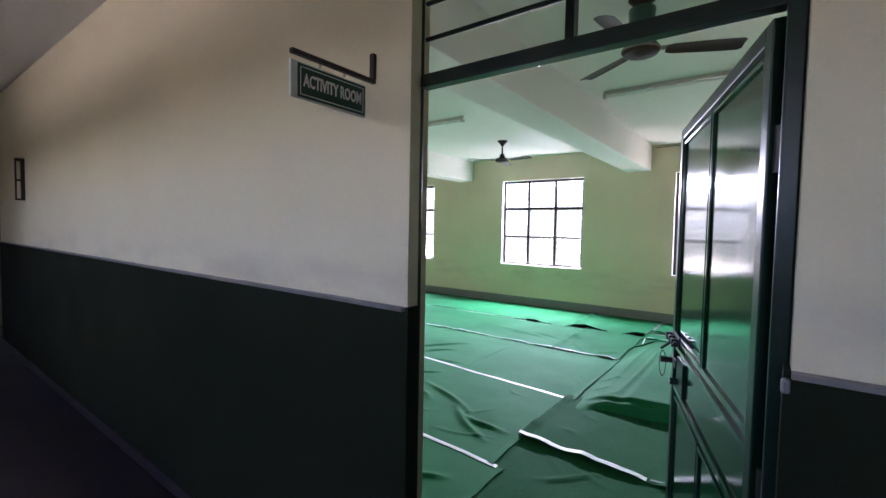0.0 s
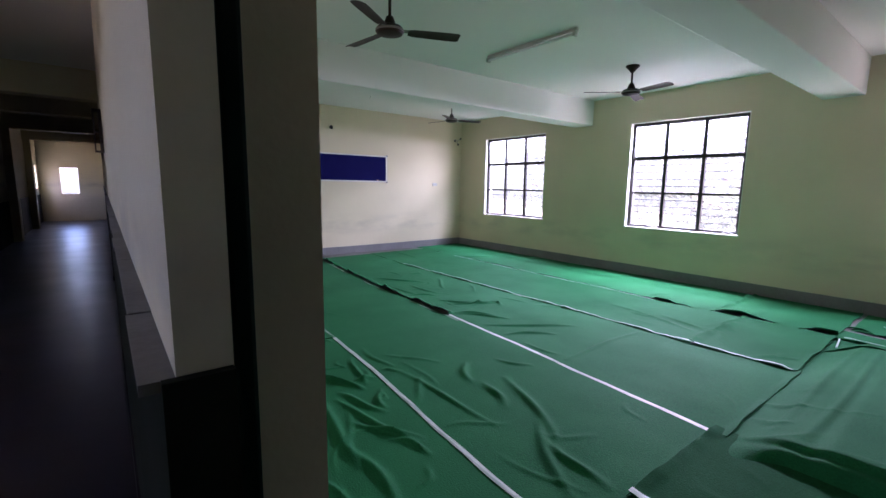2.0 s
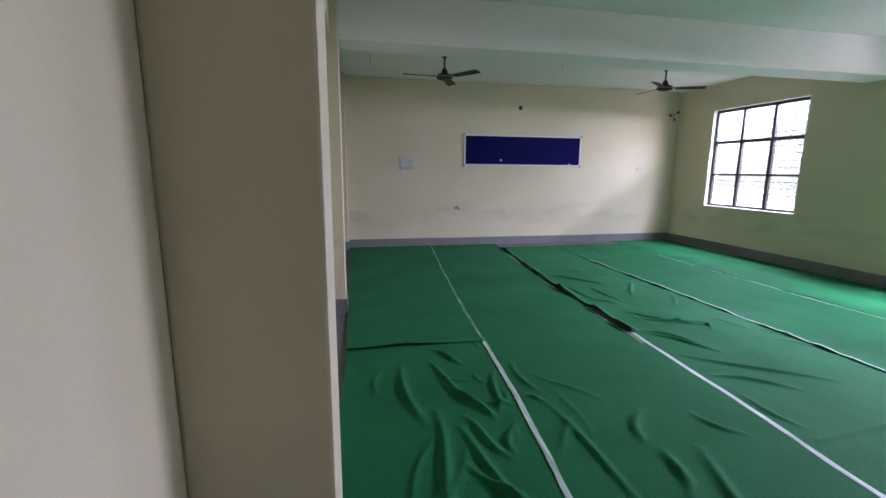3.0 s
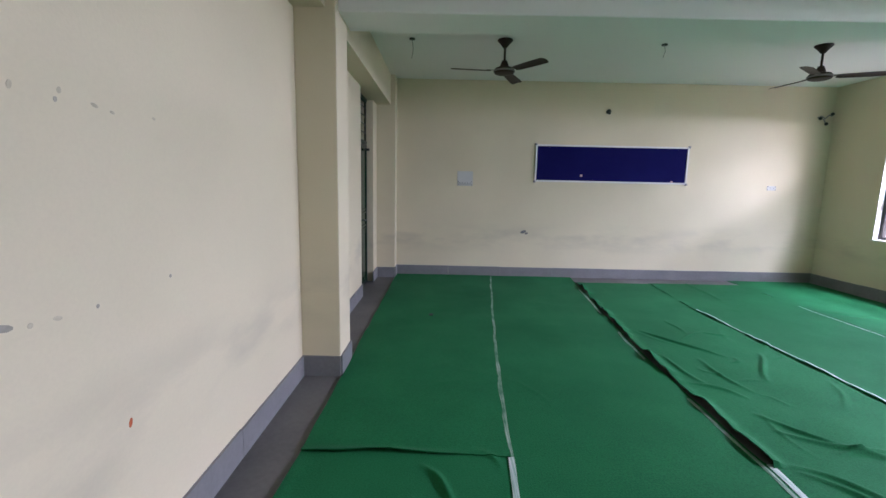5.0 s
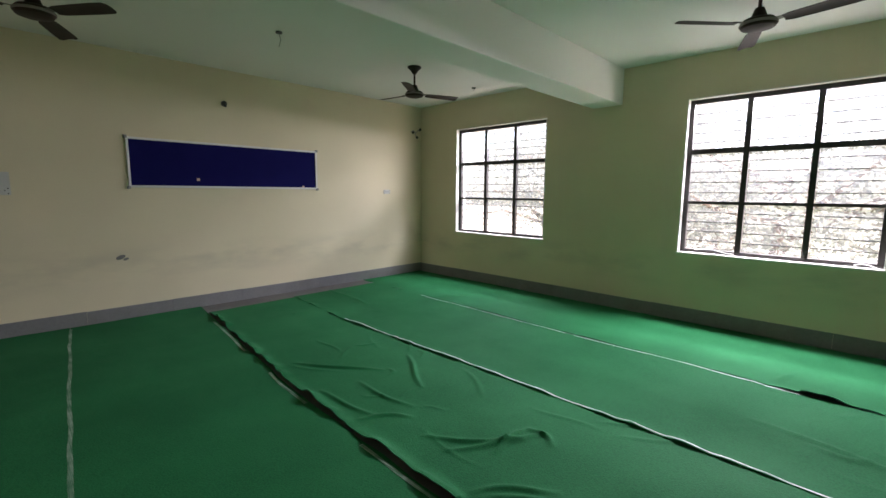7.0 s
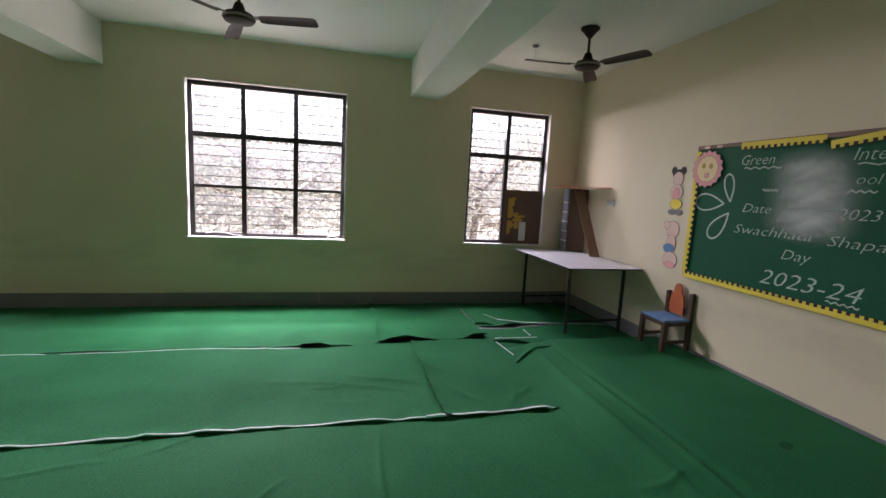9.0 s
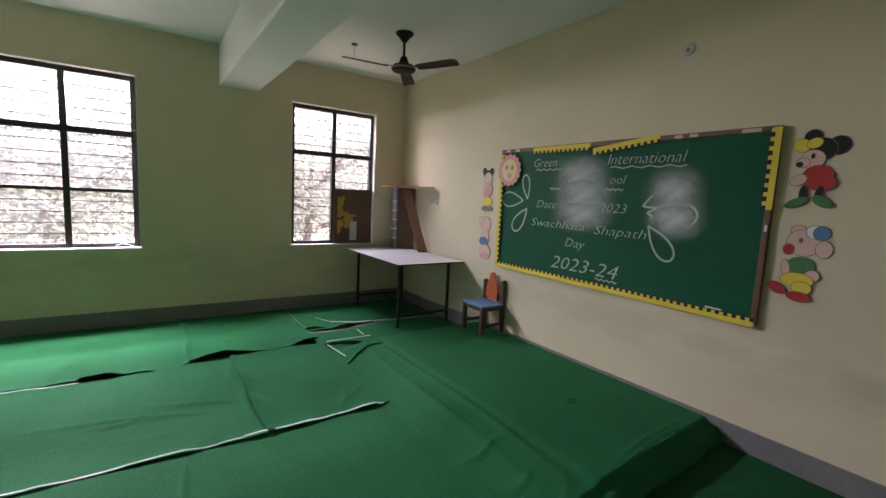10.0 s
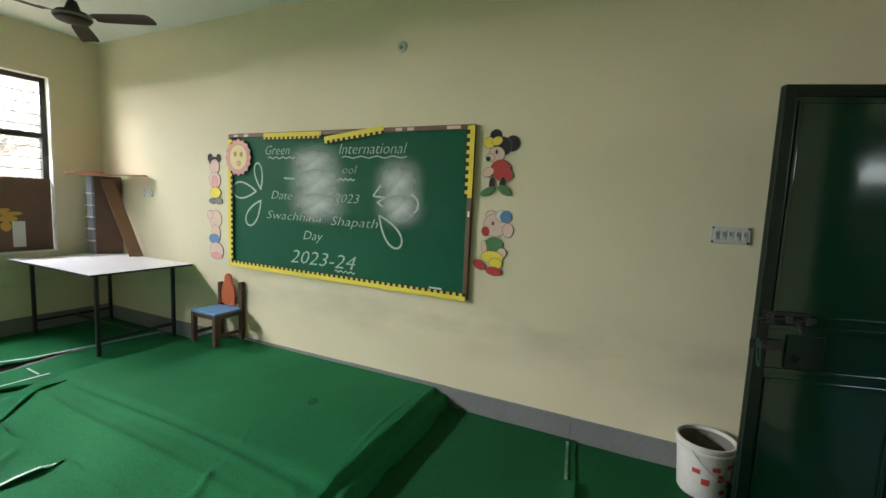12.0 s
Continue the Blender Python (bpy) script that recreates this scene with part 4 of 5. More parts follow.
tape(-8.35, -3.6, gap(S1, 0.0), 0.036, TAPE_OLD, "faded grey tape stuck along a carpet seam", gaps=-0.5)
tape(-3.6, -0.62, gap(S1, 0.0), 0.036, TAPE, "worn white tape stuck along a carpet seam", gaps=0.0)
tape(-3.58, -0.71, gap(S2, 0.0), 0.038, TAPE, "white tape stuck along a carpet seam", gaps=-0.3)
tape(-7.6, -3.3, gap(S2, -0.045), 0.026, TAPE_OLD, "faded grey tape beside a rolled carpet edge", gaps=0.12)
tape(-6.6, -3.3, gap(S3, 0.010), 0.014, TAPE, "thin white tape along a carpet seam", lambda x: ROLL3(x) + 0.006, gaps=-0.12)
tape(-3.3, -1.6, gap(S3, 0.012), 0.012, TAPE, "thin worn white tape along a carpet seam", lambda x: ROLL3(x) + 0.005, gaps=-0.5)
tape(-1.6, -0.62, gap(S3, 0.010), 0.019, TAPE, "white tape end on a carpet seam", lambda x: ROLL3(x) + 0.012, gaps=-0.5)
tape(-6.9, -4.5, gap(S4, -0.012), 0.010, TAPE, "thin worn white tape along a carpet seam", gaps=-0.05)
tape(-4.4, -2.35, gap(S4, -0.016), 0.011, TAPE, "thin worn white tape along a carpet seam", gaps=-0.1)
tape(-0.69, 0.20, lambda x: 2.552 - 0.035 * (x + 0.69), 0.045, TAPE, "white tape across the carpet behind the door", lambda x: ROLLE(x) + 0.009, gaps=-0.5)
tape(-0.40, 1.0, poly([(-0.40, 7.40), (-0.30, 7.17), (-0.02, 7.03), (0.28, 6.97), (1.0, 6.90)]), 0.028, TAPE, "worn white tape under the table", lambda x: 0.006, gaps=-0.2)
tape(-0.58, -0.10, lambda x: 6.49, 0.016, TAPE, "short worn white tape on the carpet joint", lambda x: 0.014, gaps=-0.5)
tape(0.22, 1.0, lambda x: 2.535 + 0.15 * (x - 0.22), 0.020, TAPE_OLD, "faded tape across the carpet behind the door", lambda x: 0.008, gaps=-0.4)
for x0, y0, x1, y1 in ((-0.14, 6.75, -0.15, 6.54), (-0.60, 6.41, -0.56, 6.04)):
    bm = bmesh.new()
    h = rise(x0, y0) + 0.016
    add_prism(bm, [(x0 - 0.007, y0), (x1 - 0.006, y1), (x1 + 0.008, y1 + 0.01), (x0 + 0.006, y0 + 0.012)], (h, h + 0.002), lambda u, v, z: (u, v, z))
    tagged(part("floor_tape", bm, TAPE), "short torn strip of white tape on the carpet", "tape", "tapes on the carpet seams")
h = rise(0.41, 4.24) + STAGE
bm = bmesh.new()
add_prism(bm, ellipse(0.41, 4.24, 0.055, 0.035, 25, 14), (h - 0.002, h + 0.0015), lambda u, v, z: (u, v, z))
tagged(part("carpet_stain", bm, FELT_DARK), "dark round stain on the platform carpet", "stain")

bm = bmesh.new()
add_prism(bm, [(-6.18 + u, 1.80 + v) for u, v in ((-0.05, 0.0), (-0.02, 0.03), (0.01, 0.012), (0.05, 0.022), (0.03, -0.012), (0.0, -0.03), (-0.03, -0.014))], (rise(-6.18, 1.80) + 0.008, rise(-6.18, 1.80) + 0.012), lambda u, v, z: (u, v, z))
tagged(part("leaf_scrap", bm, BLACKPAPER), "dark torn scrap lying on the green carpet", "scrap")

# ---- ceiling fans ----


def fan(x, y, turns, label, cup=False):
    f = thing("ceiling_fan", label, "ceiling fan", "ceiling fans", (x, y, H - 3.14))
    top = 3.14
    bm = bmesh.new()
    add_lathe(bm, [(0.0, top - 0.001), (0.085, top - 0.001), (0.088, top - 0.012), (0.05, top - 0.05), (0.022, top - 0.088), (0.0, top - 0.09)])
    part("canopy", bm, FANBROWN, f, smooth=True)
    bm = bmesh.new()
    add_tube(bm, (0, 0, top - 0.088), (0, 0, 2.90), 0.0125, seg=12)
    part("down_rod", bm, FANBROWN, f)
    bm = bmesh.new()
    add_lathe(bm, [(0.0, 2.915), (0.028, 2.915), (0.040, 2.885), (0.052, 2.850), (0.060, 2.835)])
    part("lower_canopy", bm, FANBROWN, f, smooth=True)
    if cup:
        bm = bmesh.new()
        add_lathe(bm, [(0.0, 2.860), (0.066, 2.860), (0.072, 2.875), (0.083, 3.06), (0.080, 3.065), (0.0, 3.063)], 32)
        part("cup_cover", bm, TEAL, f, "dark teal cup over the rod", smooth=True)
    bm = bmesh.new()
    add_lathe(bm, [(0.0, 2.848), (0.055, 2.846), (0.098, 2.835), (0.115, 2.815), (0.117, 2.795), (0.105, 2.776), (0.07, 2.765), (0.0, 2.762)], 32)
    motor = part("motor_housing", bm, FANBROWN, f, smooth=True)
    bm = bmesh.new()
    add_lathe(bm, [(0.1175, 2.812), (0.121, 2.806), (0.121, 2.797), (0.1175, 2.792)], 32)
    part("trim_ring", bm, FANTRIM, motor, "bright metal ring", smooth=True)
    for k in turns:
        a = radians(k)
        dx, dy = math.sin(a), math.cos(a)
        m = Matrix(((dx, -dy, 0, 0), (dy, dx, 0, 0), (0, 0, 1, 2.806), (0, 0, 0, 1))) @ Matrix.Rotation(radians(-11), 4, "X")
        bm = bmesh.new()
        prof = [(0.155, 0.040), (0.20, 0.054), (0.35, 0.060), (0.50, 0.064), (0.585, 0.062), (0.605, 0.045)]
        top, bot = [], []
        for u, w in prof:
            camber = 0.006
            rowt = [bm.verts.new(m @ Vector((u, s * w, 0.002 - camber * s * s))) for s in (-1, -0.5, 0, 0.5, 1)]
            rowb = [bm.verts.new(m @ Vector((u, s * w, -0.001 - camber * s * s))) for s in (-1, -0.5, 0, 0.5, 1)]
            top.append(rowt)
            bot.append(rowb)
        for p, q, r, t in zip(top, top[1:], bot, bot[1:]):
            for j in range(4):
                bm.faces.new((p[j], q[j], q[j + 1], p[j + 1]))
                bm.faces.new((r[j], r[j + 1], t[j + 1], t[j]))
            bm.faces.new((p[0], r[0], t[0], q[0]))
            bm.faces.new((p[4], q[4], t[4], r[4]))
        bm.faces.new(top[0] + bot[0][::-1])
        bm.faces.new(top[-1][::-1] + bot[-1])
        blade = part("blade", bm, FANBROWN, f, smooth=True)
        bm = bmesh.new()
        add_box(bm, 0.095, 0.20, -0.022, 0.022, 0.002, 0.007, bevel=0.002, m=m)
        part("blade_arm", bm, FANTRIM, blade)
    return f


def bearings(eye, at, thetas):
    """World turns of blades, from turns counted from the right hand of one who stands at eye."""
    v = Vector((at[0] - eye[0], at[1] - eye[1])).normalized()
    right, near = Vector((v.y, -v.x)), -v
    out = []
    for th in thetas:
        d = right * math.cos(radians(th)) + near * math.sin(radians(th))
        out.append(math.degrees(math.atan2(d.x, d.y)))
    return out


FANS = [((0.02, 2.72), (0.74, -0.33), (350, 110, 230)), ((-2.97, 6.29), (-2.32, 2.39), (22, 142, 262)), ((-3.07, 2.64), (0.25, 0.69), (-7, 113, 233)),
        ((-6.575, 2.57), (-1.42, 1.92), (46, 166, 286)), ((-6.54, 6.11), (-1.72, 1.95), (100, 220, 340)), ((0.07, 6.29), (-2.19, 2.44), (35, 155, 275))]
for at, eye, th in FANS:
    fan(at[0], at[1], bearings(eye, at, th), "dark brown three-blade ceiling fan hanging from the ceiling", at[0] > -1 and at[1] < 4)

# ---- tube lights, wire stubs on the ceiling ----
for x0, x1, y in ((-0.755, 0.49, 4.55), (-3.91, -2.615, 4.57)):
    tl = thing("tube_light", "unlit fluorescent tube on a grey batten under the ceiling", "tube light", "tube lights", (0, 0, 0))
    xm = (x0 + x1) / 2
    bm = bmesh.new()
    add_box(bm, x0, x1, y - 0.022, y + 0.022, H - 0.034, H, bevel=0.004)
    part("batten", bm, FIXTURE, tl)
    bm = bmesh.new()
    add_tube(bm, (x0 + 0.03, y - 0.02, H - 0.062), (x1 - 0.03, y - 0.02, H - 0.062), 0.014, seg=14)
    part("tube", bm, TUBE, tl, smooth=True)
    for x in (x0, x1):
        bm = bmesh.new()
        s = 0.03 if x == x0 else -0.03
        add_box(bm, min(x, x + s), max(x, x + s), y - 0.04, y + 0.01, H - 0.082, H - 0.03, bevel=0.004)
        part("lamp_holder", bm, FIXTURE, tl)
    bm = bmesh.new()
    add_box(bm, xm - 0.12, xm + 0.10, y - 0.028, y + 0.028, H - 0.055, H - 0.034, bevel=0.006)
    part("choke_box", bm, FIXTURE, tl)
for x, y, L in ((-6.59, 1.524, 0.20), (-6.62, 4.378, 0.13), (-6.71, 7.46, 0.03), (-0.18, 6.93, 0.12)):
    w = thing("ceiling_wire", "loose wire hanging from a dark ceiling box", "wire", "ceiling wires", (x, y, 0))
    bm = bmesh.new()
    add_tube(bm, (0, 0, H - 0.014), (0, 0, H), 0.032, seg=16)
    part("box_cover", bm, BLACKSTEEL, w)
    bm = bmesh.new()
    add_tube(bm, (0, 0, H - 0.014), (0.004, 0.012, H - 0.014 - L * 0.5), 0.003, seg=6)
    add_tube(bm, (0.004, 0.012, H - 0.014 - L * 0.5), (-0.006, -0.004, H - 0.014 - L), 0.003, seg=6)
    part("wire", bm, GREY, w)

# ---- west wall: notice board, switches, loose fittings ----
nb = thing("notice_board", "navy blue felt notice board in a white frame", "notice board")
y0, y1, z0, z1 = 3.356, 5.785, 1.560, 2.144
boxes("felt_panel", [(XW, XW + 0.012, y0 + 0.02, y1 - 0.02, z0 + 0.02, z1 - 0.02)], BLUEFELT, nb)
for nm, r in (("frame_rail", (y0, y1, z0, z0 + 0.026)), ("frame_rail", (y0, y1, z1 - 0.026, z1)), ("frame_rail", (y0, y0 + 0.026, z0 + 0.026, z1 - 0.026)), ("frame_rail", (y1 - 0.026, y1, z0 + 0.026, z1 - 0.026))):
    bm = bmesh.new()
    add_box(bm, XW, XW + 0.022, *r, bevel=0.004)
    part(nm, bm, ALU, nb)
for y in (y0, y1):
    for z in (z0, z1):
        bm = bmesh.new()
        add_box(bm, XW, XW + 0.026, y - 0.018, y + 0.018, z - 0.018, z + 0.018, bevel=0.006)
        part("corner_cap", bm, GREY, nb)
for y, z in ((4.10, 1.67), (5.55, 1.597)):
    tagged(boxes("paper_scrap", [(XW + 0.0125, XW + 0.014, y - 0.018, y + 0.018, z - 0.018, z + 0.014)], SKIN), "small pale scrap of paper pinned on the notice board", "paper scrap")


def switch_plate(wall, y0, y1, z0, z1, n, label):
    """A switch plate on the west (-1) or east (+1) wall."""
    s = thing("switch_board", label, "switch board")
    x = XW if wall < 0 else XE
    d = -wall
    x += 0.010 if wall < 0 and n == 5 else 0.0
    bm = bmesh.new()
    add_box(bm, min(x, x + d * 0.012), max(x, x + d * 0.012), y0, y1, z0, z1, bevel=0.004)
    plate = part("plate", bm, PLASTIC, s)
    for k in range(n):
        c = y0 + (y1 - y0) * (k + 0.8) / (n + 0.6)
        w, hgt = (y1 - y0) * 0.055, (z1 - z0) * 0.26
        bm = bmesh.new()
        add_box(bm, min(x + d * 0.011, x + d * 0.017), max(x + d * 0.011, x + d * 0.017), c - w, c + w, (z0 + z1) / 2 - hgt, (z0 + z1) / 2 + hgt, bevel=0.002)
        rocker = part("switch", bm, PLASTIC, s)
        bm = bmesh.new()
        add_box(bm, min(x + d * 0.016, x + d * 0.0185), max(x + d * 0.016, x + d * 0.0185), c - w * 0.5, c + w * 0.5, (z0 + z1) / 2 - hgt * 0.2, (z0 + z1) / 2 + hgt * 0.7)
        part("rocker", bm, GREY, rocker)
    for y in (y0 + 0.009, y1 - 0.009):
        for z in (z0 + 0.009, z1 - 0.009):
            bm = bmesh.new()
            add_tube(bm, (x + d * 0.011, y, z), (x + d * 0.014, y, z), 0.006, seg=10)
            part("screw", bm, BLACKSTEEL, s)
    return s


switch_plate(1, 1.802, 1.985, 1.354, 1.449, 5, "white switch board with five switches, smudged wall below")
tagged(boxes("wall_box", [(XW, XW + 0.010, 2.12, 2.37, 1.47, 1.70)], PLASTIC, bevel=0.003), "pale square junction box with switches on the wall", "junction box")
switch_plate(-1, 2.13, 2.36, 1.475, 1.545, 5, "grey-white switch board on the stained cream wall")
switch_plate(-1, 7.09, 7.23, 1.495, 1.565, 2, "small white socket plate on the cream wall")
switch_plate(1, 7.06, 7.21, 1.44, 1.52, 2, "small white socket plate behind the table")

cap = thing("round_cover", "round white cover plate high on the wall", "cover plate")
bm = bmesh.new()
add_tube(bm, (XE, 4.033, 2.629), (XE - 0.014, 4.033, 2.629), 0.043, 0.038, seg=24)
part("plate", bm, PLASTIC, cap)
bm = bmesh.new()
add_tube(bm, (XE - 0.013, 4.033, 2.622), (XE - 0.03, 4.028, 2.622), 0.012, seg=12)
part("knob", bm, GREY, cap)
bh = thing("bulb_holder", "black bulb holder without bulb on the wall", "bulb holder")
bm = bmesh.new()
add_tube(bm, (XW, 4.464, 2.665), (XW + 0.03, 4.464, 2.665), 0.035, seg=16)
part("base", bm, BLACKSTEEL, bh)
bm = bmesh.new()
add_tube(bm, (XW + 0.03, 4.464, 2.66), (XW + 0.06, 4.464, 2.625), 0.02, 0.016, seg=12)
part("socket", bm, BLACKSTEEL, bh)
cl = thing("wiring_cluster", "loose grey wires with black connectors in the corner", "wiring")
bm = bmesh.new()
pts = [(7.72, 2.63), (7.78, 2.66), (7.84, 2.62), (7.90, 2.68), (7.94, 2.66)]
for (a, b), (c, d) in zip(pts, pts[1:]):
    add_tube(bm, (XW + 0.03, a, b), (XW + 0.03, c, d), 0.008, seg=6)
add_tube(bm, (XW, 7.84, 2.62), (XW + 0.04, 7.84, 2.56), 0.008, seg=6)
part("wires", bm, GREY, cl)
for y, z in ((7.75, 2.62), (7.93, 2.69), (7.85, 2.54)):
    bm = bmesh.new()
    bmesh.ops.create_icosphere(bm, subdivisions=2, radius=0.026, matrix=Matrix.Translation((XW + 0.05, y, z)))
    part("connector", bm, BLACKSTEEL, cl, smooth=True)
# scars in the plaster
for wall, y, z, w, h in ((-1, 3.22, 0.745, 0.10, 0.05), (-1, 3.27, 0.72, 0.06, 0.03)):
    bm = bmesh.new()
    add_prism(bm, ellipse(y, z, w / 2, h / 2, 20, 9), (0, 0.004), lambda u, v, q: (XW + q, u, v))
    tagged(part("plaster_scar", bm, LEDGE), "grey chipped scar in the wall plaster", "scar")
for x, z, w, h, m in ((-2.645, 1.683, 0.012, 0.016, MARK), (-2.66, 1.71, 0.014, 0.02, SMUDGE), (-2.52, 1.695, 0.014, 0.024, SMUDGE), (-2.42, 1.70, 0.022, 0.028, MARK), (-2.385, 1.70, 0.020, 0.022, SMUDGE), (-2.345, 1.71, 0.03, 0.024, SMUDGE), (-2.78, 1.69, 0.03, 0.012, SMUDGE), (-2.85, 1.68, 0.02, 0.010, SMUDGE), (-3.05, 1.69, 0.016, 0.012, SMUDGE),
                      (-3.08, 1.10, 0.014, 0.014, MARK), (-2.72, 1.08, 0.012, 0.014, MARK), (-2.58, 1.085, 0.03, 0.014, SMUDGE), (-2.50, 1.09, 0.016, 0.016, SMUDGE), (-2.43, 1.105, 0.055, 0.020, MARK), (-2.29, 1.06, 0.04, 0.020, SMUDGE), (-2.81, 0.64, 0.016, 0.034, ORANGE)):
    bm = bmesh.new()
    add_prism(bm, ellipse(x, z, w / 2, h / 2, 15, 9), (0, 0.0012), lambda u, v, q: (u, YS + q, v))
    tagged(part("wall_mark", bm, m), "small smudge on the cream wall", "wall mark")

# ---- east wall: chalkboard, border, chalk writing, cutouts ----
EM = Matrix(((0, 0, -1, 0), (-1, 0, 0, 0), (0, 1, 0, 0), (0, 0, 0, 1)))


def east(y, z, lift=0.0):
    return Matrix.Translation((XE - lift, y, z)) @ EM


cb = thing("chalkboard", "green chalkboard with yellow paper border and chalk writing", "chalkboard")
Y0, Y1, Z0, Z1 = 3.416, 5.852, 0.832, 2.051
boxes("writing_surface", [(XE - 0.022, XE, Y0 + 0.03, Y1 - 0.03, Z0 + 0.03, Z1 - 0.03)], SLATE, cb)
for r in ((Y0, Y1, Z0, Z0 + 0.034), (Y0, Y1, Z1 - 0.034, Z1), (Y0, Y0 + 0.034, Z0 + 0.034, Z1 - 0.034), (Y1 - 0.034, Y1, Z0 + 0.034, Z1 - 0.034)):
    bm = bmesh.new()
    add_box(bm, XE - 0.036, XE, *r, bevel=0.005)
    part("frame_rail", bm, BROWNWOOD, cb, "chipped brown wood")


def border(y0, z0, y1, z1, side):
    """A torn-edged yellow strip with dark notches along its inner side."""
    L = math.hypot(y1 - y0, z1 - z0)
    d = Vector((y1 - y0, z1 - z0)).normalized()
    n = Vector((-d.y, d.x)) * side
    k = int(L / 0.050)
    start = Vector((y0, z0))
    bm = bmesh.new()
    q = [start - n * 0.022, start + d * L - n * 0.022, start + d * L + n * 0.012, start + n * 0.012]
    add_prism(bm, [(p.x, p.y) for p in q], (0.0375, 0.0395), lambda u, v, w: (XE - w, u, v))
    for i in range(k):
        p, r = start + d * L * (i + 0.05) / k, start + d * L * (i + 0.52) / k
        q = [p + n * 0.012, r + n * 0.012, r + n * 0.033, p + n * 0.033]
        add_prism(bm, [(v.x, v.y) for v in q], (0.0375, 0.0395), lambda u, v, w: (XE - w, u, v))
    b = part("paper_border", bm, YELLOW, cb, "yellow notched paper strip")
    bm = bmesh.new()
    q = [start + n * 0.004, start + d * L + n * 0.004, start + d * L + n * 0.038, start + n * 0.038]
    add_prism(bm, [(p.x, p.y) for p in q], (0.0362, 0.0374), lambda u, v, w: (XE - w, u, v))
    part("border_backing", bm, BLACKPAPER, b)


border(Y1 - 0.01, Z0 + 0.022, Y0 + 0.01, Z0 + 0.012, -1)
border(Y1 - 0.018, Z1 - 0.05, Y1 - 0.018, Z0 + 0.05, -1)
border(Y0 + 0.018, Z1 - 0.01, Y0 + 0.018, Z1 - 0.50, 1)
border(5.40, Z1 - 0.028, 4.75, Z1 - 0.030, 1)
border(4.72, Z1 - 0.075, 4.15, Z1 - 0.008, 1)
for y in (5.75, 5.62, 4.02, 3.92, 3.60, 3.55):
    boxes("torn_paper", [(XE - 0.038, XE - 0.036, y - 0.03, y + 0.025, Z1 - 0.03, Z1 - 0.008)], SKIN, cb)
boxes("torn_paper", [(XE - 0.0385, XE - 0.036, Y0 + 0.008, Y0 + 0.022, 1.42, 1.46)], ALU, cb)
boxes("chalk_stub", [(XE - 0.030, XE - 0.0225, 3.62, 3.72, Z0 + 0.04, Z0 + 0.06)], ALU, cb)

LIFT = 0.0224
for body, y, z, size, width in (("Green", 5.39, 1.862, 0.115, 0.28), ("International", 4.58, 1.860, 0.120, 0.63), ("Date", 5.32, 1.480, 0.105, 0.24), ("2023", 4.62, 1.475, 0.105, 0.25),
                               ("Swachhata", 5.375, 1.305, 0.105, 0.62), ("Shapath", 4.65, 1.29, 0.105, 0.46), ("Day", 4.945, 1.150, 0.110, 0.21), ("2023-24", 5.09, 0.940, 0.165, 0.70), ("ool", 4.54, 1.705, 0.100, 0.14)):
    place_letters(body, size, east(y, z, LIFT), CHALK, cb, "chalk_letter", 0.28, width, -0.0018, True)


def chalk_line(pts, w, name="chalk_drawing"):
    bm = bmesh.new()
    for i, (p, q) in enumerate(zip(pts, pts[1:])):
        p, q = Vector(p), Vector(q)
        d = (q - p).normalized()
        n = Vector((-d.y, d.x)) * w / 2
        o = [p - n - d * w * 0.2, q - n + d * w * 0.2, q + n + d * w * 0.2, p + n - d * w * 0.2]
        lf = 0.0226 + 0.0001 * (i % 3)
        add_prism(bm, [(v.x, v.y) for v in o], (LIFT - 0.0003, lf), lambda u, v, c: (XE - c, u, v))
    return part(name, bm, CHALK, cb)


def petal(y, z, L, W, turn):
    c, s = math.cos(radians(turn)), math.sin(radians(turn))
    out = []
    for i in range(25):
        t = 2 * math.pi * i / 24
        u, v = L * (0.5 - 0.5 * math.cos(t)), W * 0.5 * math.sin(t) * math.sin(t / 2) ** 1.0
        out.append((y + u * c - v * s, z + u * s + v * c))
    return out


for y, z, L, W, a in ((5.51, 1.54, 0.30, 0.19, 2), (5.45, 1.56, 0.235, 0.12, 78), (5.45, 1.46, 0.28, 0.17, -52), (4.24, 1.54, 0.33, 0.20, 158), (4.20, 1.49, 0.36, 0.22, 181), (4.18, 1.39, 0.30, 0.17, 230)):
    chalk_line(petal(y, z, L, W, a), 0.015)
for y0, y1, z in ((5.36, 5.05, 1.835), (4.55, 3.95, 1.835), (5.17, 5.05, 1.66), (4.62, 4.42, 1.66), (4.60, 4.40, 0.915)):
    chalk_line([(y0 + (y1 - y0) * i / 16, z + 0.008 * math.sin(i * 1.6)) for i in range(17)], 0.009)

# soft white clouds laid on the board where its writing is blurred
BLUR = bpy.data.materials.new("pale_writing_blur")
BLUR.use_nodes = True
_t, _n, _l, _b = nodes_of(BLUR)
_b.inputs["Base Color"].default_value = (0.62, 0.66, 0.64, 1)
_b.inputs["Roughness"].default_value = 1.0
_co, _sep, _ns = _n.new("ShaderNodeTexCoord"), _n.new("ShaderNodeVectorMath"), _n.new("ShaderNodeTexNoise")
_sep.operation = "LENGTH"
_l.new(_co.outputs["Object"], _sep.inputs[0])
_ns.inputs["Scale"].default_value, _ns.inputs["Detail"].default_value = 3.0, 5
_l.new(_co.outputs["Object"], _ns.inputs["Vector"])
_rm, _nm, _mu = _n.new("ShaderNodeMapRange"), _n.new("ShaderNodeMapRange"), _n.new("ShaderNodeMath")
_rm.interpolation_type = "SMOOTHSTEP"
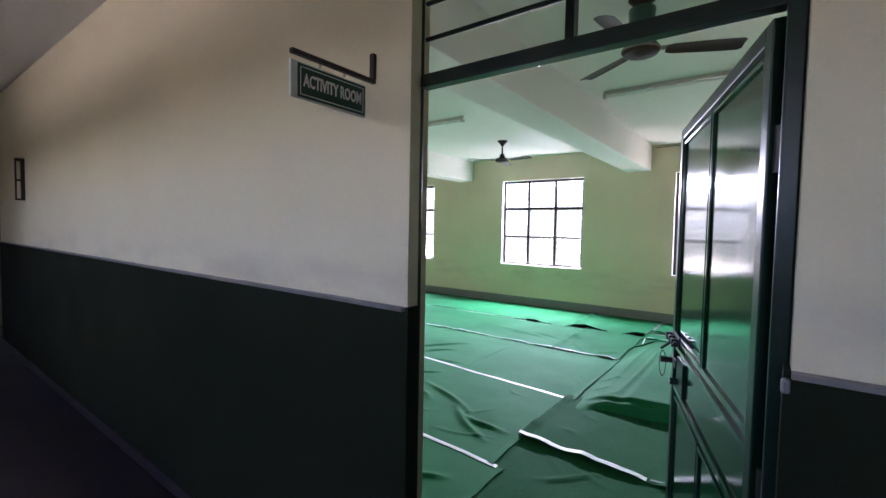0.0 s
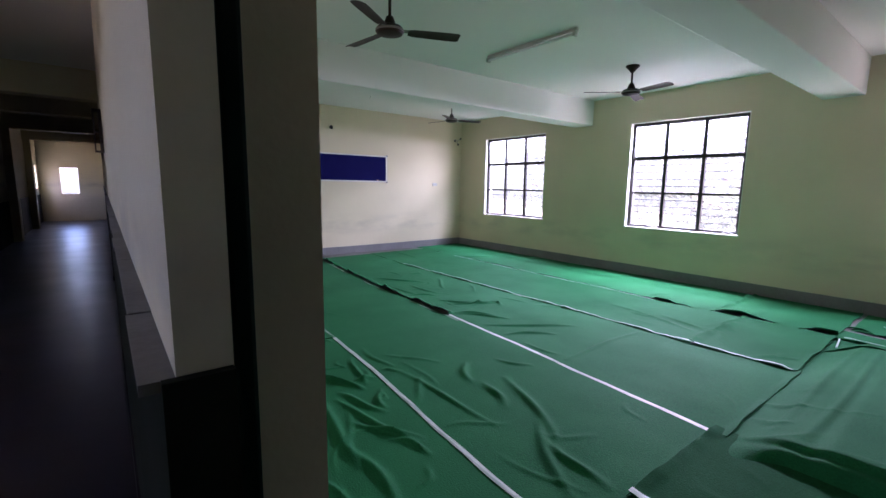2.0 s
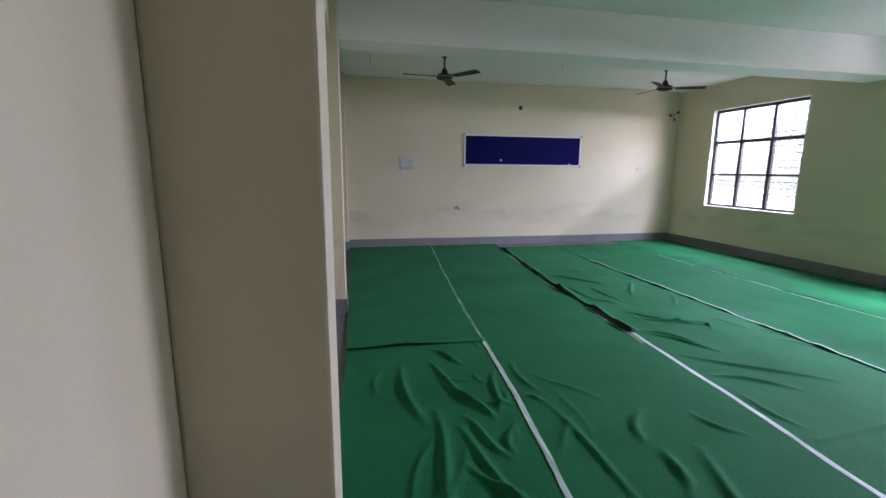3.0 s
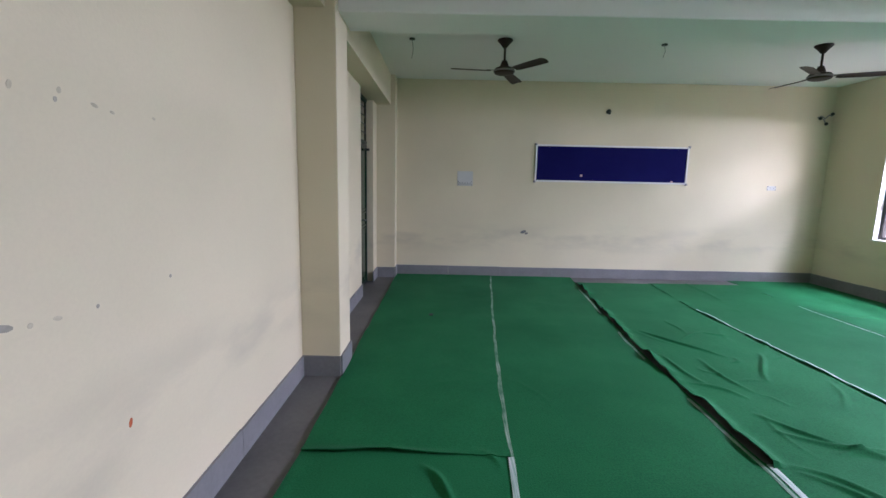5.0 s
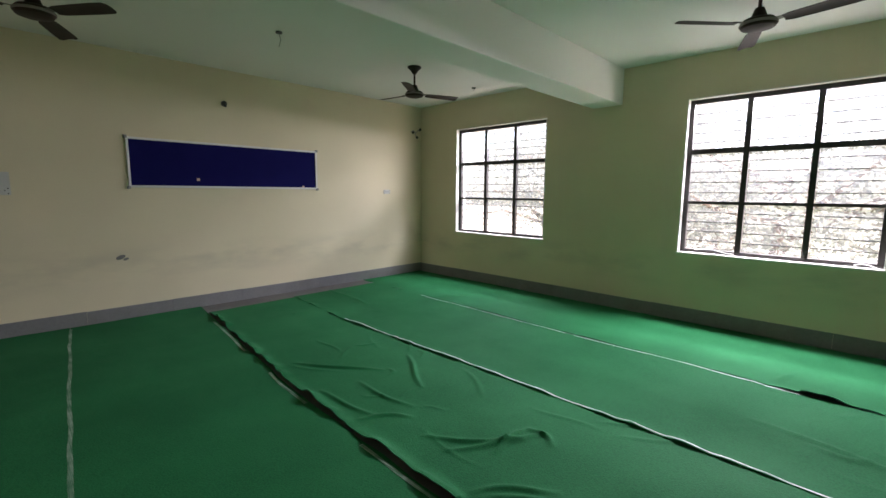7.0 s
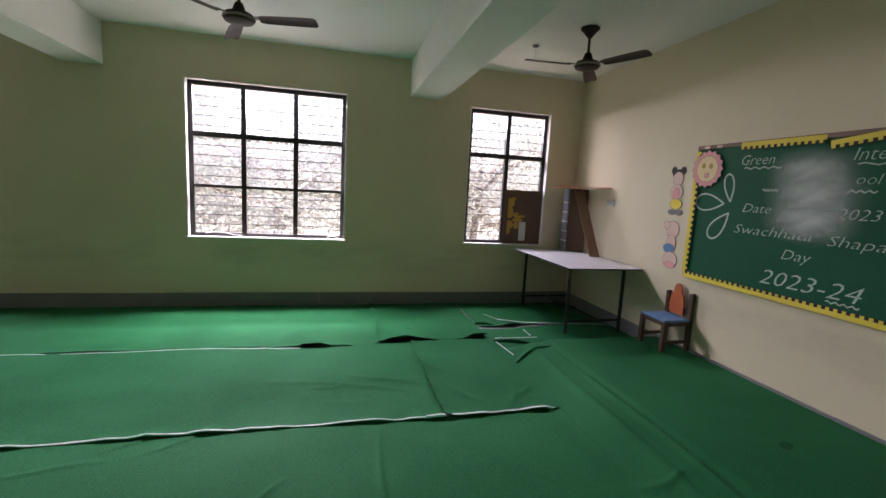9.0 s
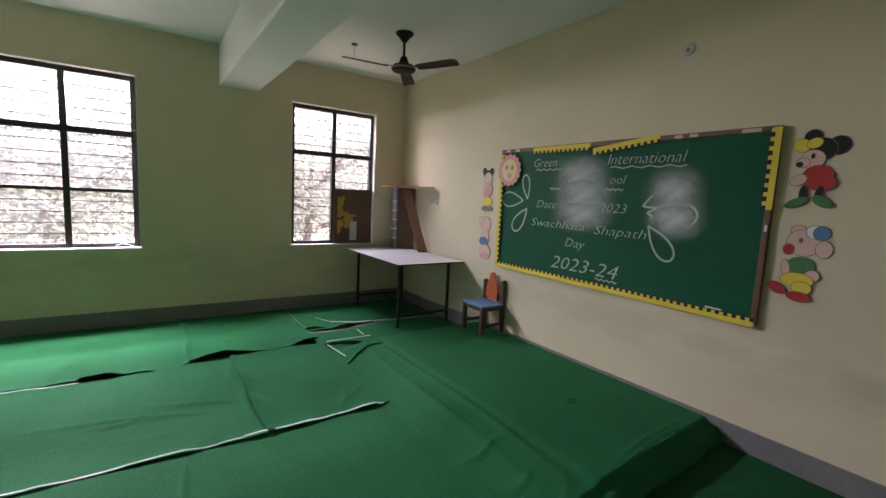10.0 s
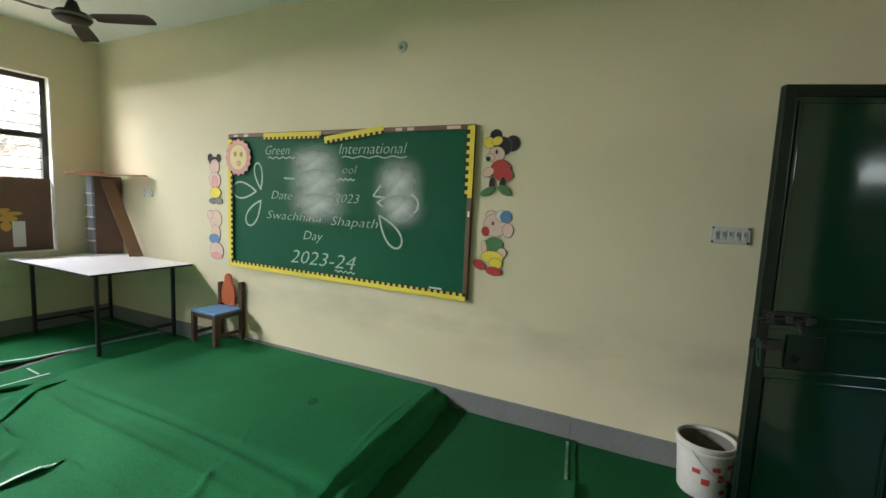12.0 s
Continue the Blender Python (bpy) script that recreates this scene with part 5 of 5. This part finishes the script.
_rm.inputs["From Min"].default_value, _rm.inputs["From Max"].default_value = 0.0, 1.0
_rm.inputs["To Min"].default_value, _rm.inputs["To Max"].default_value = 0.85, 0.0
_l.new(_sep.outputs["Value"], _rm.inputs["Value"])
_nm.inputs["From Min"].default_value, _nm.inputs["From Max"].default_value = -0.3, 0.6
_l.new(_ns.outputs["Fac"], _nm.inputs["Value"])
_mu.operation = "MULTIPLY"
_l.new(_rm.outputs[0], _mu.inputs[0])
_l.new(_nm.outputs[0], _mu.inputs[1])
_l.new(_mu.outputs[0], _b.inputs["Alpha"])
for y, z, ry, rz, lf in ((4.84, 1.80, 0.36, 0.19, 0.0234), (4.80, 1.63, 0.40, 0.24, 0.0236), (4.80, 1.45, 0.40, 0.20, 0.0238), (4.02, 1.64, 0.27, 0.26, 0.0234), (4.00, 1.46, 0.27, 0.20, 0.0236)):
    bm = bmesh.new()
    bm.faces.new([bm.verts.new((0, math.cos(2 * math.pi * i / 32), math.sin(2 * math.pi * i / 32))) for i in range(32)])
    d = part("writing_blur", bm, BLUR, cb, "soft pale cloud over blurred writing")
    d.matrix_local = Matrix.Translation((XE - lf, y, z)) @ Matrix.Diagonal((1, ry, rz, 1))


def cutout(name, label, shapes, category="cutout", parent=None, base=0.0):
    """A flat painted card shape on the east wall, of plain overlapping patches: (material, outline)."""
    t = thing(name, label, category)
    for i, (m, pts) in enumerate(shapes):
        cu, cv = sum(p[0] for p in pts) / len(pts), sum(p[1] for p in pts) / len(pts)
        rim = [(u + (u - cu) / math.hypot(u - cu, v - cv) * 0.0032, v + (v - cv) / math.hypot(u - cu, v - cv) * 0.0032) for u, v in pts]
        bm = bmesh.new()
        h = base + 0.0037 + 0.0006 * i
        rings = [[bm.verts.new((XE - q, u, v)) for u, v in ring] for ring, q in ((rim, base), (rim, h), (pts, h + 0.0004))]
        n = len(pts)
        for p, q in zip(rings, rings[1:]):
            for k in range(n):
                bm.faces.new((p[k], p[(k + 1) % n], q[(k + 1) % n], q[k]))
        bm.faces.new(rings[0][::-1])
        bm.faces.new(rings[2]).material_index = 1
        part("card_patch", bm, [OUTLINE, m], t)
    return t


E_ = ellipse
flower = [(PINK, [(5.715 + (0.146 if i % 2 else 0.168) * math.cos(math.pi * i / 16), 1.84 + (0.146 if i % 2 else 0.168) * math.sin(math.pi * i / 16)) for i in range(32)]), (coat("cream_yellow_card", (0.78, 0.62, 0.33), 0.7), E_(5.715, 1.84, 0.112, 0.115, 0, 24)), (OCHRE, E_(5.755, 1.87, 0.016, 0.020)), (OCHRE, E_(5.675, 1.865, 0.016, 0.020)), (PINK, E_(5.71, 1.785, 0.022, 0.020))]
cutout("flower_cutout", "pink-rimmed cream paper flower on the chalkboard", flower, "paper flower", None, 0.037)
cutout("wall_cutout", "red, black and yellow painted card cutout on the wall", [
    (BLACKPAPER, E_(3.272, 1.972, 0.041, 0.041)), (BLACKPAPER, E_(3.155, 1.919, 0.050, 0.050)), (BLACKPAPER, E_(3.228, 1.901, 0.068, 0.063)), (YELLOW, E_(3.318, 1.927, 0.041, 0.036, 25)), (YELLOW, E_(3.261, 1.937, 0.036, 0.027, -20)),
    (SKIN, E_(3.261, 1.847, 0.056, 0.052)), (SKIN, E_(3.304, 1.829, 0.032, 0.025)), (BLACKPAPER, E_(3.318, 1.819, 0.015, 0.014)), (BLACKPAPER, E_(3.261, 1.865, 0.007, 0.013)), (BLACKPAPER, E_(3.164, 1.721, 0.009, 0.045, 12)), (RED, E_(3.228, 1.747, 0.070, 0.065)), (RED, E_(3.205, 1.712, 0.065, 0.041)), (SKIN, E_(3.313, 1.730, 0.041, 0.029, -25)),
    (BLACKPAPER, E_(3.282, 1.649, 0.018, 0.050)), (BLACKPAPER, E_(3.210, 1.649, 0.018, 0.050, 8)), (PAPERGREEN, E_(3.308, 1.601, 0.056, 0.023, -25)), (PAPERGREEN, E_(3.192, 1.610, 0.050, 0.025, 32))])
cutout("wall_cutout", "pale, green and yellow painted card cutout on the wall", [
    (SKIN, E_(3.273, 1.437, 0.042, 0.033, 10)), (SKIN, E_(3.245, 1.372, 0.084, 0.076)), (SKIN, E_(3.152, 1.344, 0.037, 0.047)), (ALU, E_(3.199, 1.437, 0.042, 0.037, 15)), (PAPERBLUE, E_(3.171, 1.434, 0.037, 0.039, 20)), (RED, E_(3.313, 1.328, 0.026, 0.030)), (OUTLINE, E_(3.261, 1.385, 0.007, 0.011)),
    (PAPERGREEN, E_(3.245, 1.241, 0.065, 0.048)), (SKIN, E_(3.315, 1.213, 0.020, 0.051, -8)), (SKIN, E_(3.187, 1.186, 0.033, 0.033)), (YELLOW, E_(3.255, 1.153, 0.079, 0.042)), (YELLOW, E_(3.227, 1.111, 0.047, 0.037)), (RED, E_(3.345, 1.093, 0.048, 0.028, 28)), (RED, E_(3.236, 1.058, 0.056, 0.028, 4))])
cutout("wall_cutout", "faded painted card cutout beside the chalkboard", [
    (BLACKPAPER, E_(6.150, 1.842, 0.032, 0.036)), (BLACKPAPER, E_(6.030, 1.838, 0.032, 0.036)), (BLACKPAPER, E_(6.090, 1.805, 0.070, 0.045)), (SKIN, E_(6.085, 1.757, 0.065, 0.07)), (SKIN, E_(6.085, 1.632, 0.08, 0.075)), (PINK, E_(6.085, 1.612, 0.045, 0.06)), (YELLOW, E_(6.075, 1.512, 0.075, 0.05)), (LEDGE, E_(6.115, 1.432, 0.05, 0.025)), (LEDGE, E_(6.025, 1.432, 0.045, 0.025))])
cutout("wall_cutout", "faded pink and blue card cutout beside the chalkboard", [
    (SKIN, E_(6.080, 1.257, 0.085, 0.085)), (SKIN, E_(6.160, 1.297, 0.04, 0.04)), (SKIN, E_(6.080, 1.112, 0.065, 0.09)), (PAPERBLUE, E_(6.100, 1.067, 0.075, 0.045)), (SKIN, E_(6.070, 0.952, 0.095, 0.08)), (PINK, E_(6.070, 0.902, 0.08, 0.03))])

# ---- table with the cardboard model ----
TX0, TX1, TY0, TY1, TZ = 0.165, 1.055, 6.42, 7.88, 0.788
tb = thing("table", "white laminate table on black square steel legs", "table")
bm = bmesh.new()
add_box(bm, TX0, TX1, TY0, TY1, TZ - 0.018, TZ, bevel=0.003)
top = part("tabletop", bm, LAMINATE, tb)
boxes("edge_band", [(TX0 - 0.002, TX1 + 0.002, TY0 - 0.002, TY0, TZ - 0.018, TZ - 0.002), (TX0 - 0.002, TX0, TY0, TY1, TZ - 0.018, TZ - 0.002), (TX1, TX1 + 0.002, TY0, TY1, TZ - 0.018, TZ - 0.002)], BLACKSTEEL, top, label="black edge band")
legs = [(TX0 + 0.15, TY0 + 0.23), (TX1 - 0.06, TY0 + 0.23), (TX0 + 0.15, TY1 - 0.08), (TX1 - 0.06, TY1 - 0.08)]
for x, y in legs:
    bm = bmesh.new()
    add_box(bm, x - 0.015, x + 0.015, y - 0.015, y + 0.015, 0.008, TZ - 0.018, bevel=0.003)
    part("leg", bm, BLACKSTEEL, tb)
(xa, ya), (xb, yb), (xc, yc), (xd, yd) = legs
for r in ((xa + 0.015, xb - 0.015, ya - 0.011, ya + 0.011, 0.135, 0.160), (xc + 0.015, xd - 0.015, yc - 0.011, yc + 0.011, 0.135, 0.160), ((xa + xb) / 2 - 0.011, (xa + xb) / 2 + 0.011, ya + 0.011, yc - 0.011, 0.137, 0.158),
          (xa + 0.015, xb - 0.015, ya - 0.011, ya + 0.011, TZ - 0.045, TZ - 0.018), (xc + 0.015, xd - 0.015, yc - 0.011, yc + 0.011, TZ - 0.045, TZ - 0.018), (xa - 0.011, xa + 0.011, ya + 0.015, yc - 0.015, TZ - 0.045, TZ - 0.018), (xb - 0.011, xb + 0.011, yb + 0.015, yd - 0.015, TZ - 0.045, TZ - 0.018)):
    boxes("stretcher", [r], BLACKSTEEL, tb, 0.002)

md = thing("cardboard_model", "brown and grey cardboard tower model with a slide", "cardboard model")
FOOT = [(0.85, 7.74), (1.045, 7.60), (1.055, 7.85), (0.86, 7.87)]
bm = bmesh.new()
add_prism(bm, FOOT, (TZ, 1.636), lambda u, v, w: (u, v, w))
tower = part("tower", bm, CARDDARK, md)
bm = bmesh.new()
add_prism(bm, [(0.828, 7.735), (0.849, 7.735), (0.859, 7.872), (0.838, 7.872)], (TZ, 1.636), lambda u, v, w: (u, v, w))
part("grey_panel", bm, CARDGREY, md, "grey panel with paper rungs")
for k in range(5):
    z = 0.93 + k * 0.128
    boxes("rung", [(0.800, 0.828, 7.70, 7.85, z, z + 0.012)], PLASTIC, md)
bm = bmesh.new()
SHEET = [(0.60, 7.72), (0.80, 7.44), (1.00, 7.10), (1.06, 7.14), (1.06, 7.50), (0.92, 7.72), (0.80, 7.86), (0.64, 7.84)]
lift = lambda u, v: 0.010 * math.sin(u * 14) + 0.008 * math.sin(v * 11)
lo = [bm.verts.new((u, v, 1.640 + max(0.0, lift(u, v)))) for u, v in SHEET]
hi = [bm.verts.new((u, v, 1.650 + max(0.0, lift(u, v)))) for u, v in SHEET]
bm.faces.new(lo[::-1]), bm.faces.new(hi)
for k in range(len(SHEET)):
    m = (k + 1) % len(SHEET)
    bm.faces.new((lo[k], lo[m], hi[m], hi[k]))
add_box(bm, -0.12, 0.11, -0.06, 0.06, 0.0, 0.010, bevel=0.003, m=Matrix.Translation((0.76, 7.62, 1.662)) @ Matrix.Rotation(radians(-50), 4, "Z"))
part("roof_sheet", bm, PINKCARD, md, "faded red card laid over the top")
bl, br, tl, tr = Vector((0.945, 7.285, TZ + 0.002)), Vector((1.045, 7.225, TZ + 0.002)), Vector((0.890, 7.685, 1.60)), Vector((0.985, 7.625, 1.60))
nrm = (br - bl).cross(tl - bl).normalized() * 0.022
bm = bmesh.new()
q = [bm.verts.new(v) for v in (bl, br, tr, tl)] + [bm.verts.new(v + nrm) for v in (bl, br, tr, tl)]
for f in ((0, 1, 2, 3), (7, 6, 5, 4), (0, 4, 5, 1), (1, 5, 6, 2), (2, 6, 7, 3), (3, 7, 4, 0)):
    bm.faces.new([q[k] for k in f])
part("slide", bm, CARD, md, "brown cardboard slide")
bm = bmesh.new()
add_tube(bm, bl - nrm * 0.2, tl - nrm * 0.2, 0.008, seg=8)
part("slide_edge", bm, CARD, md)

# cardboard sheet with yellow paper shapes standing in the window
cs = thing("cardboard_sheet", "brown cardboard sheet with yellow paper shapes in the window", "cardboard sheet")
bm = bmesh.new()
add_box(bm, 0.035, 0.598, YN + 0.040, YN + 0.048, SILL + 0.016, 1.58, bevel=0.002)
part("sheet", bm, CARDDARK, cs)
for k in range(6):
    z = 0.95 + k * 0.105
    boxes("cardboard_strip", [(0.04, 0.594, YN + 0.036, YN + 0.040, z, z + 0.05)], CARDDARK, cs, 0.001)
boxes("edge_tape", [(0.035, 0.09, YN + 0.032, YN + 0.036, SILL + 0.02, 1.575)], CARDDARK, cs)
for m, pts in ((OCHRE, E_(0.115, 1.40, 0.068, 0.066)), (OCHRE, E_(0.062, 1.462, 0.026, 0.026)), (OCHRE, E_(0.172, 1.458, 0.026, 0.026)), (OCHRE, E_(0.12, 1.27, 0.055, 0.080)), (OCHRE, E_(0.20, 1.245, 0.060, 0.022, 12)), (OCHRE, E_(0.27, 1.215, 0.085, 0.020, 4)), (OCHRE, E_(0.24, 1.165, 0.075, 0.030)), (OCHRE, E_(0.12, 1.10, 0.062, 0.060)), (OCHRE, E_(0.225, 1.09, 0.040, 0.050)), (OCHRE, E_(0.10, 1.01, 0.040, 0.045))):
    bm = bmesh.new()
    add_prism(bm, pts, (0.0, 0.003), lambda u, v, q: (u, YN + 0.0355 - q, v))
    part("paper_shape", bm, m, cs)
boxes("white_paper", [(0.27, 0.37, YN + 0.032, YN + 0.0345, 0.88, 1.14)], PLASTIC, cs)

# ---- child's chair on the platform ----
ch = thing("child_chair", "small brown wooden chair with blue seat and orange back", "chair", "", (0.905, 5.845, STAGE + 0.012), 0)
SH = 0.30
bm = bmesh.new()
add_box(bm, -0.155, 0.135, -0.165, 0.165, SH - 0.020, SH, bevel=0.006)
part("seat", bm, SEATBLUE, ch, "worn blue seat")
for x, y, top in ((-0.135, -0.145, SH - 0.02), (-0.135, 0.145, SH - 0.02), (0.14, -0.145, SH + 0.23), (0.14, 0.145, SH + 0.20)):
    bm = bmesh.new()
    add_box(bm, x - 0.02, x + 0.02, y - 0.02, y + 0.02, 0, top, bevel=0.004)
    if top > SH:
        add_tube(bm, (x - 0.02, y, top), (x + 0.02, y, top), 0.02, seg=14)
    part("leg", bm, CHAIRWOOD, ch)
for r in ((-0.115, 0.12, -0.155, -0.135, 0.07, 0.10), (-0.115, 0.12, 0.135, 0.155, 0.07, 0.10), (-0.145, -0.125, -0.125, 0.125, SH - 0.06, SH - 0.02), (-0.115, 0.12, -0.155, -0.135, SH - 0.06, SH - 0.02), (-0.115, 0.12, 0.135, 0.155, SH - 0.06, SH - 0.02)):
    boxes("stretcher", [r], CHAIRWOOD, ch, 0.002)
boxes("back_rail", [(0.13, 0.15, -0.125, 0.125, SH + 0.03, SH + 0.09)], CHAIRWOOD, ch, 0.003)
bm = bmesh.new()
add_prism(bm, [(-0.085, 0.02), (0.085, 0.02), (0.09, 0.12), (0.075, 0.20), (0.05, 0.225), (0.045, 0.27), (0.03, 0.305), (0.0, 0.315), (-0.03, 0.305), (-0.045, 0.27), (-0.05, 0.225), (-0.075, 0.20), (-0.09, 0.12)],
          (0.112, 0.128), lambda u, v, q: (q, u + 0.01, SH + v))
part("back_panel", bm, ORANGE, ch, "orange-red painted back panel")

# ---- bucket in the corner behind the door ----
bu = thing("bucket", "dirty white plastic paint bucket with red print", "bucket", "", (0.905, 1.92, 0.010))
bm = bmesh.new()
add_lathe(bm, [(0.0, 0.0), (0.112, 0.0), (0.118, 0.01), (0.137, 0.25), (0.143, 0.252), (0.143, 0.262), (0.138, 0.264), (0.139, 0.280), (0.146, 0.282), (0.146, 0.298), (0.140, 0.30), (0.134, 0.298), (0.131, 0.25), (0.122, 0.06), (0.0, 0.055)], 40)
part("shell", bm, BUCKETWHITE, bu, smooth=True)
bm = bmesh.new()
add_lathe(bm, [(0.0, 0.075), (0.10, 0.075), (0.1235, 0.085), (0.128, 0.20), (0.1305, 0.28)], 40)
part("cement_crust", bm, BUCKETIN, bu, smooth=True)
for t, z, w, h in ((200, 0.19, 0.05, 0.03), (212, 0.14, 0.04, 0.05), (236, 0.20, 0.06, 0.025), (240, 0.10, 0.05, 0.05), (262, 0.15, 0.07, 0.03), (275, 0.08, 0.04, 0.04), (180, 0.11, 0.05, 0.04), (160, 0.16, 0.05, 0.03), (222, 0.06, 0.045, 0.03)):
    bm = bmesh.new()
    w, h = w * 0.85, h * 0.85
    r = 0.1175 + 0.0195 * (z - 0.01) / 0.24 + 0.0012
    pr = [(r * math.cos(radians(t + s * w * 200)), r * math.sin(radians(t + s * w * 200))) for s in (-1, -0.5, 0, 0.5, 1)]
    lo = [bm.verts.new((x, y, z - h / 2)) for x, y in pr]
    hi = [bm.verts.new((x * 1.012, y * 1.012, z + h / 2)) for x, y in pr]
    for k in range(4):
        bm.faces.new((lo[k], lo[k + 1], hi[k + 1], hi[k]))
    part("red_print", bm, RED, bu, "faded red printed shapes")
bm = bmesh.new()
hp = [(0.146 * math.cos(radians(a)), 0.146 * math.sin(radians(a)), 0.268 - 0.13 * math.sin(radians((a - 150) * 180 / 150))) for a in range(150, 301, 10)]
for p, q in zip(hp, hp[1:]):
    add_tube(bm, p, q, 0.0022, seg=6)
part("handle", bm, GREY, bu)

# ---- trees outside the windows ----


def tree(x, y, crown_z, spread, seed, leaves):
    r = random.Random(seed)
    t = thing("tree", "leafy green tree in daylight outside the window", "tree", "trees outside", (x, y, -4.0))
    bm = bmesh.new()
    p, rad = Vector((0, 0, 0)), 0.22
    for k in range(6):
        q = p + Vector((r.uniform(-0.15, 0.15), r.uniform(-0.15, 0.15), (crown_z + 2.2) / 6))
        add_tube(bm, p, q, rad, rad * 0.85, seg=10)
        p, rad = q, rad * 0.85
    tips = []
    for k in range(11):
        a, L = 2 * math.pi * k / 11 + r.uniform(-0.3, 0.3), r.uniform(0.8, 1.0) * spread
        s = Vector((0, 0, crown_z + r.uniform(0.6, 2.2)))
        e1 = s + Vector((math.cos(a) * L * 0.5, math.sin(a) * L * 0.5, r.uniform(0.3, 1.0)))
        e2 = e1 + Vector((math.cos(a + 0.3) * L * 0.5, math.sin(a + 0.3) * L * 0.5, r.uniform(-0.3, 1.2)))
        add_tube(bm, s, e1, 0.07, 0.045, seg=7)
        add_tube(bm, e1, e2, 0.045, 0.015, seg=6)
        tips += [e1, e2, (e1 + e2) / 2]
    part("trunk", bm, BARK, t)
    vs, fs = [], []
    for k in range(130):
        if k < len(tips):
            c = tips[k]
        else:
            a, rr = r.uniform(0, 2 * math.pi), spread * math.sqrt(r.random())
            c = Vector((rr * math.cos(a), rr * math.sin(a), crown_z + 2.6 + r.uniform(-2.6, 2.4) * math.sqrt(max(0.05, 1 - (rr / spread) ** 2))))
        for _ in range(leaves):
            o = c + Vector((r.gauss(0, 0.32), r.gauss(0, 0.32), r.gauss(0, 0.26)))
            u = Vector((r.gauss(0, 1), r.gauss(0, 1), r.gauss(0, 0.5))).normalized()
            w = u.cross(Vector((r.gauss(0, 1), r.gauss(0, 1), r.gauss(0, 1)))).normalized()
            L, W = r.uniform(0.045, 0.09), r.uniform(0.018, 0.035)
            n = len(vs)
            vs += [o - u * L, o + w * W, o + u * L, o - w * W]
            fs.append((n, n + 1, n + 2, n + 3))
    me = bpy.data.meshes.new("crown")
    me.from_pydata(vs, [], fs)
    me.materials.append(LEAF)
    ob = new("crown", me)
    ob.parent = t
    tagged(ob, kind="stuff")
    return t


tree(-8.2, 14.2, 4.3, 3.0, 11, 130)
tree(-3.4, 13.2, 3.7, 2.9, 12, 130)
tree(1.6, 13.6, 3.9, 3.0, 13, 130)
tree(-11.5, 17.5, 3.6, 3.4, 14, 90)
# back row added to close off low sky and dim the level light
tree(-6.0, 17.5, 2.6, 3.4, 15, 130)
tree(-0.8, 17.0, 2.8, 3.4, 16, 130)
tree(4.6, 17.6, 2.8, 3.4, 17, 110)
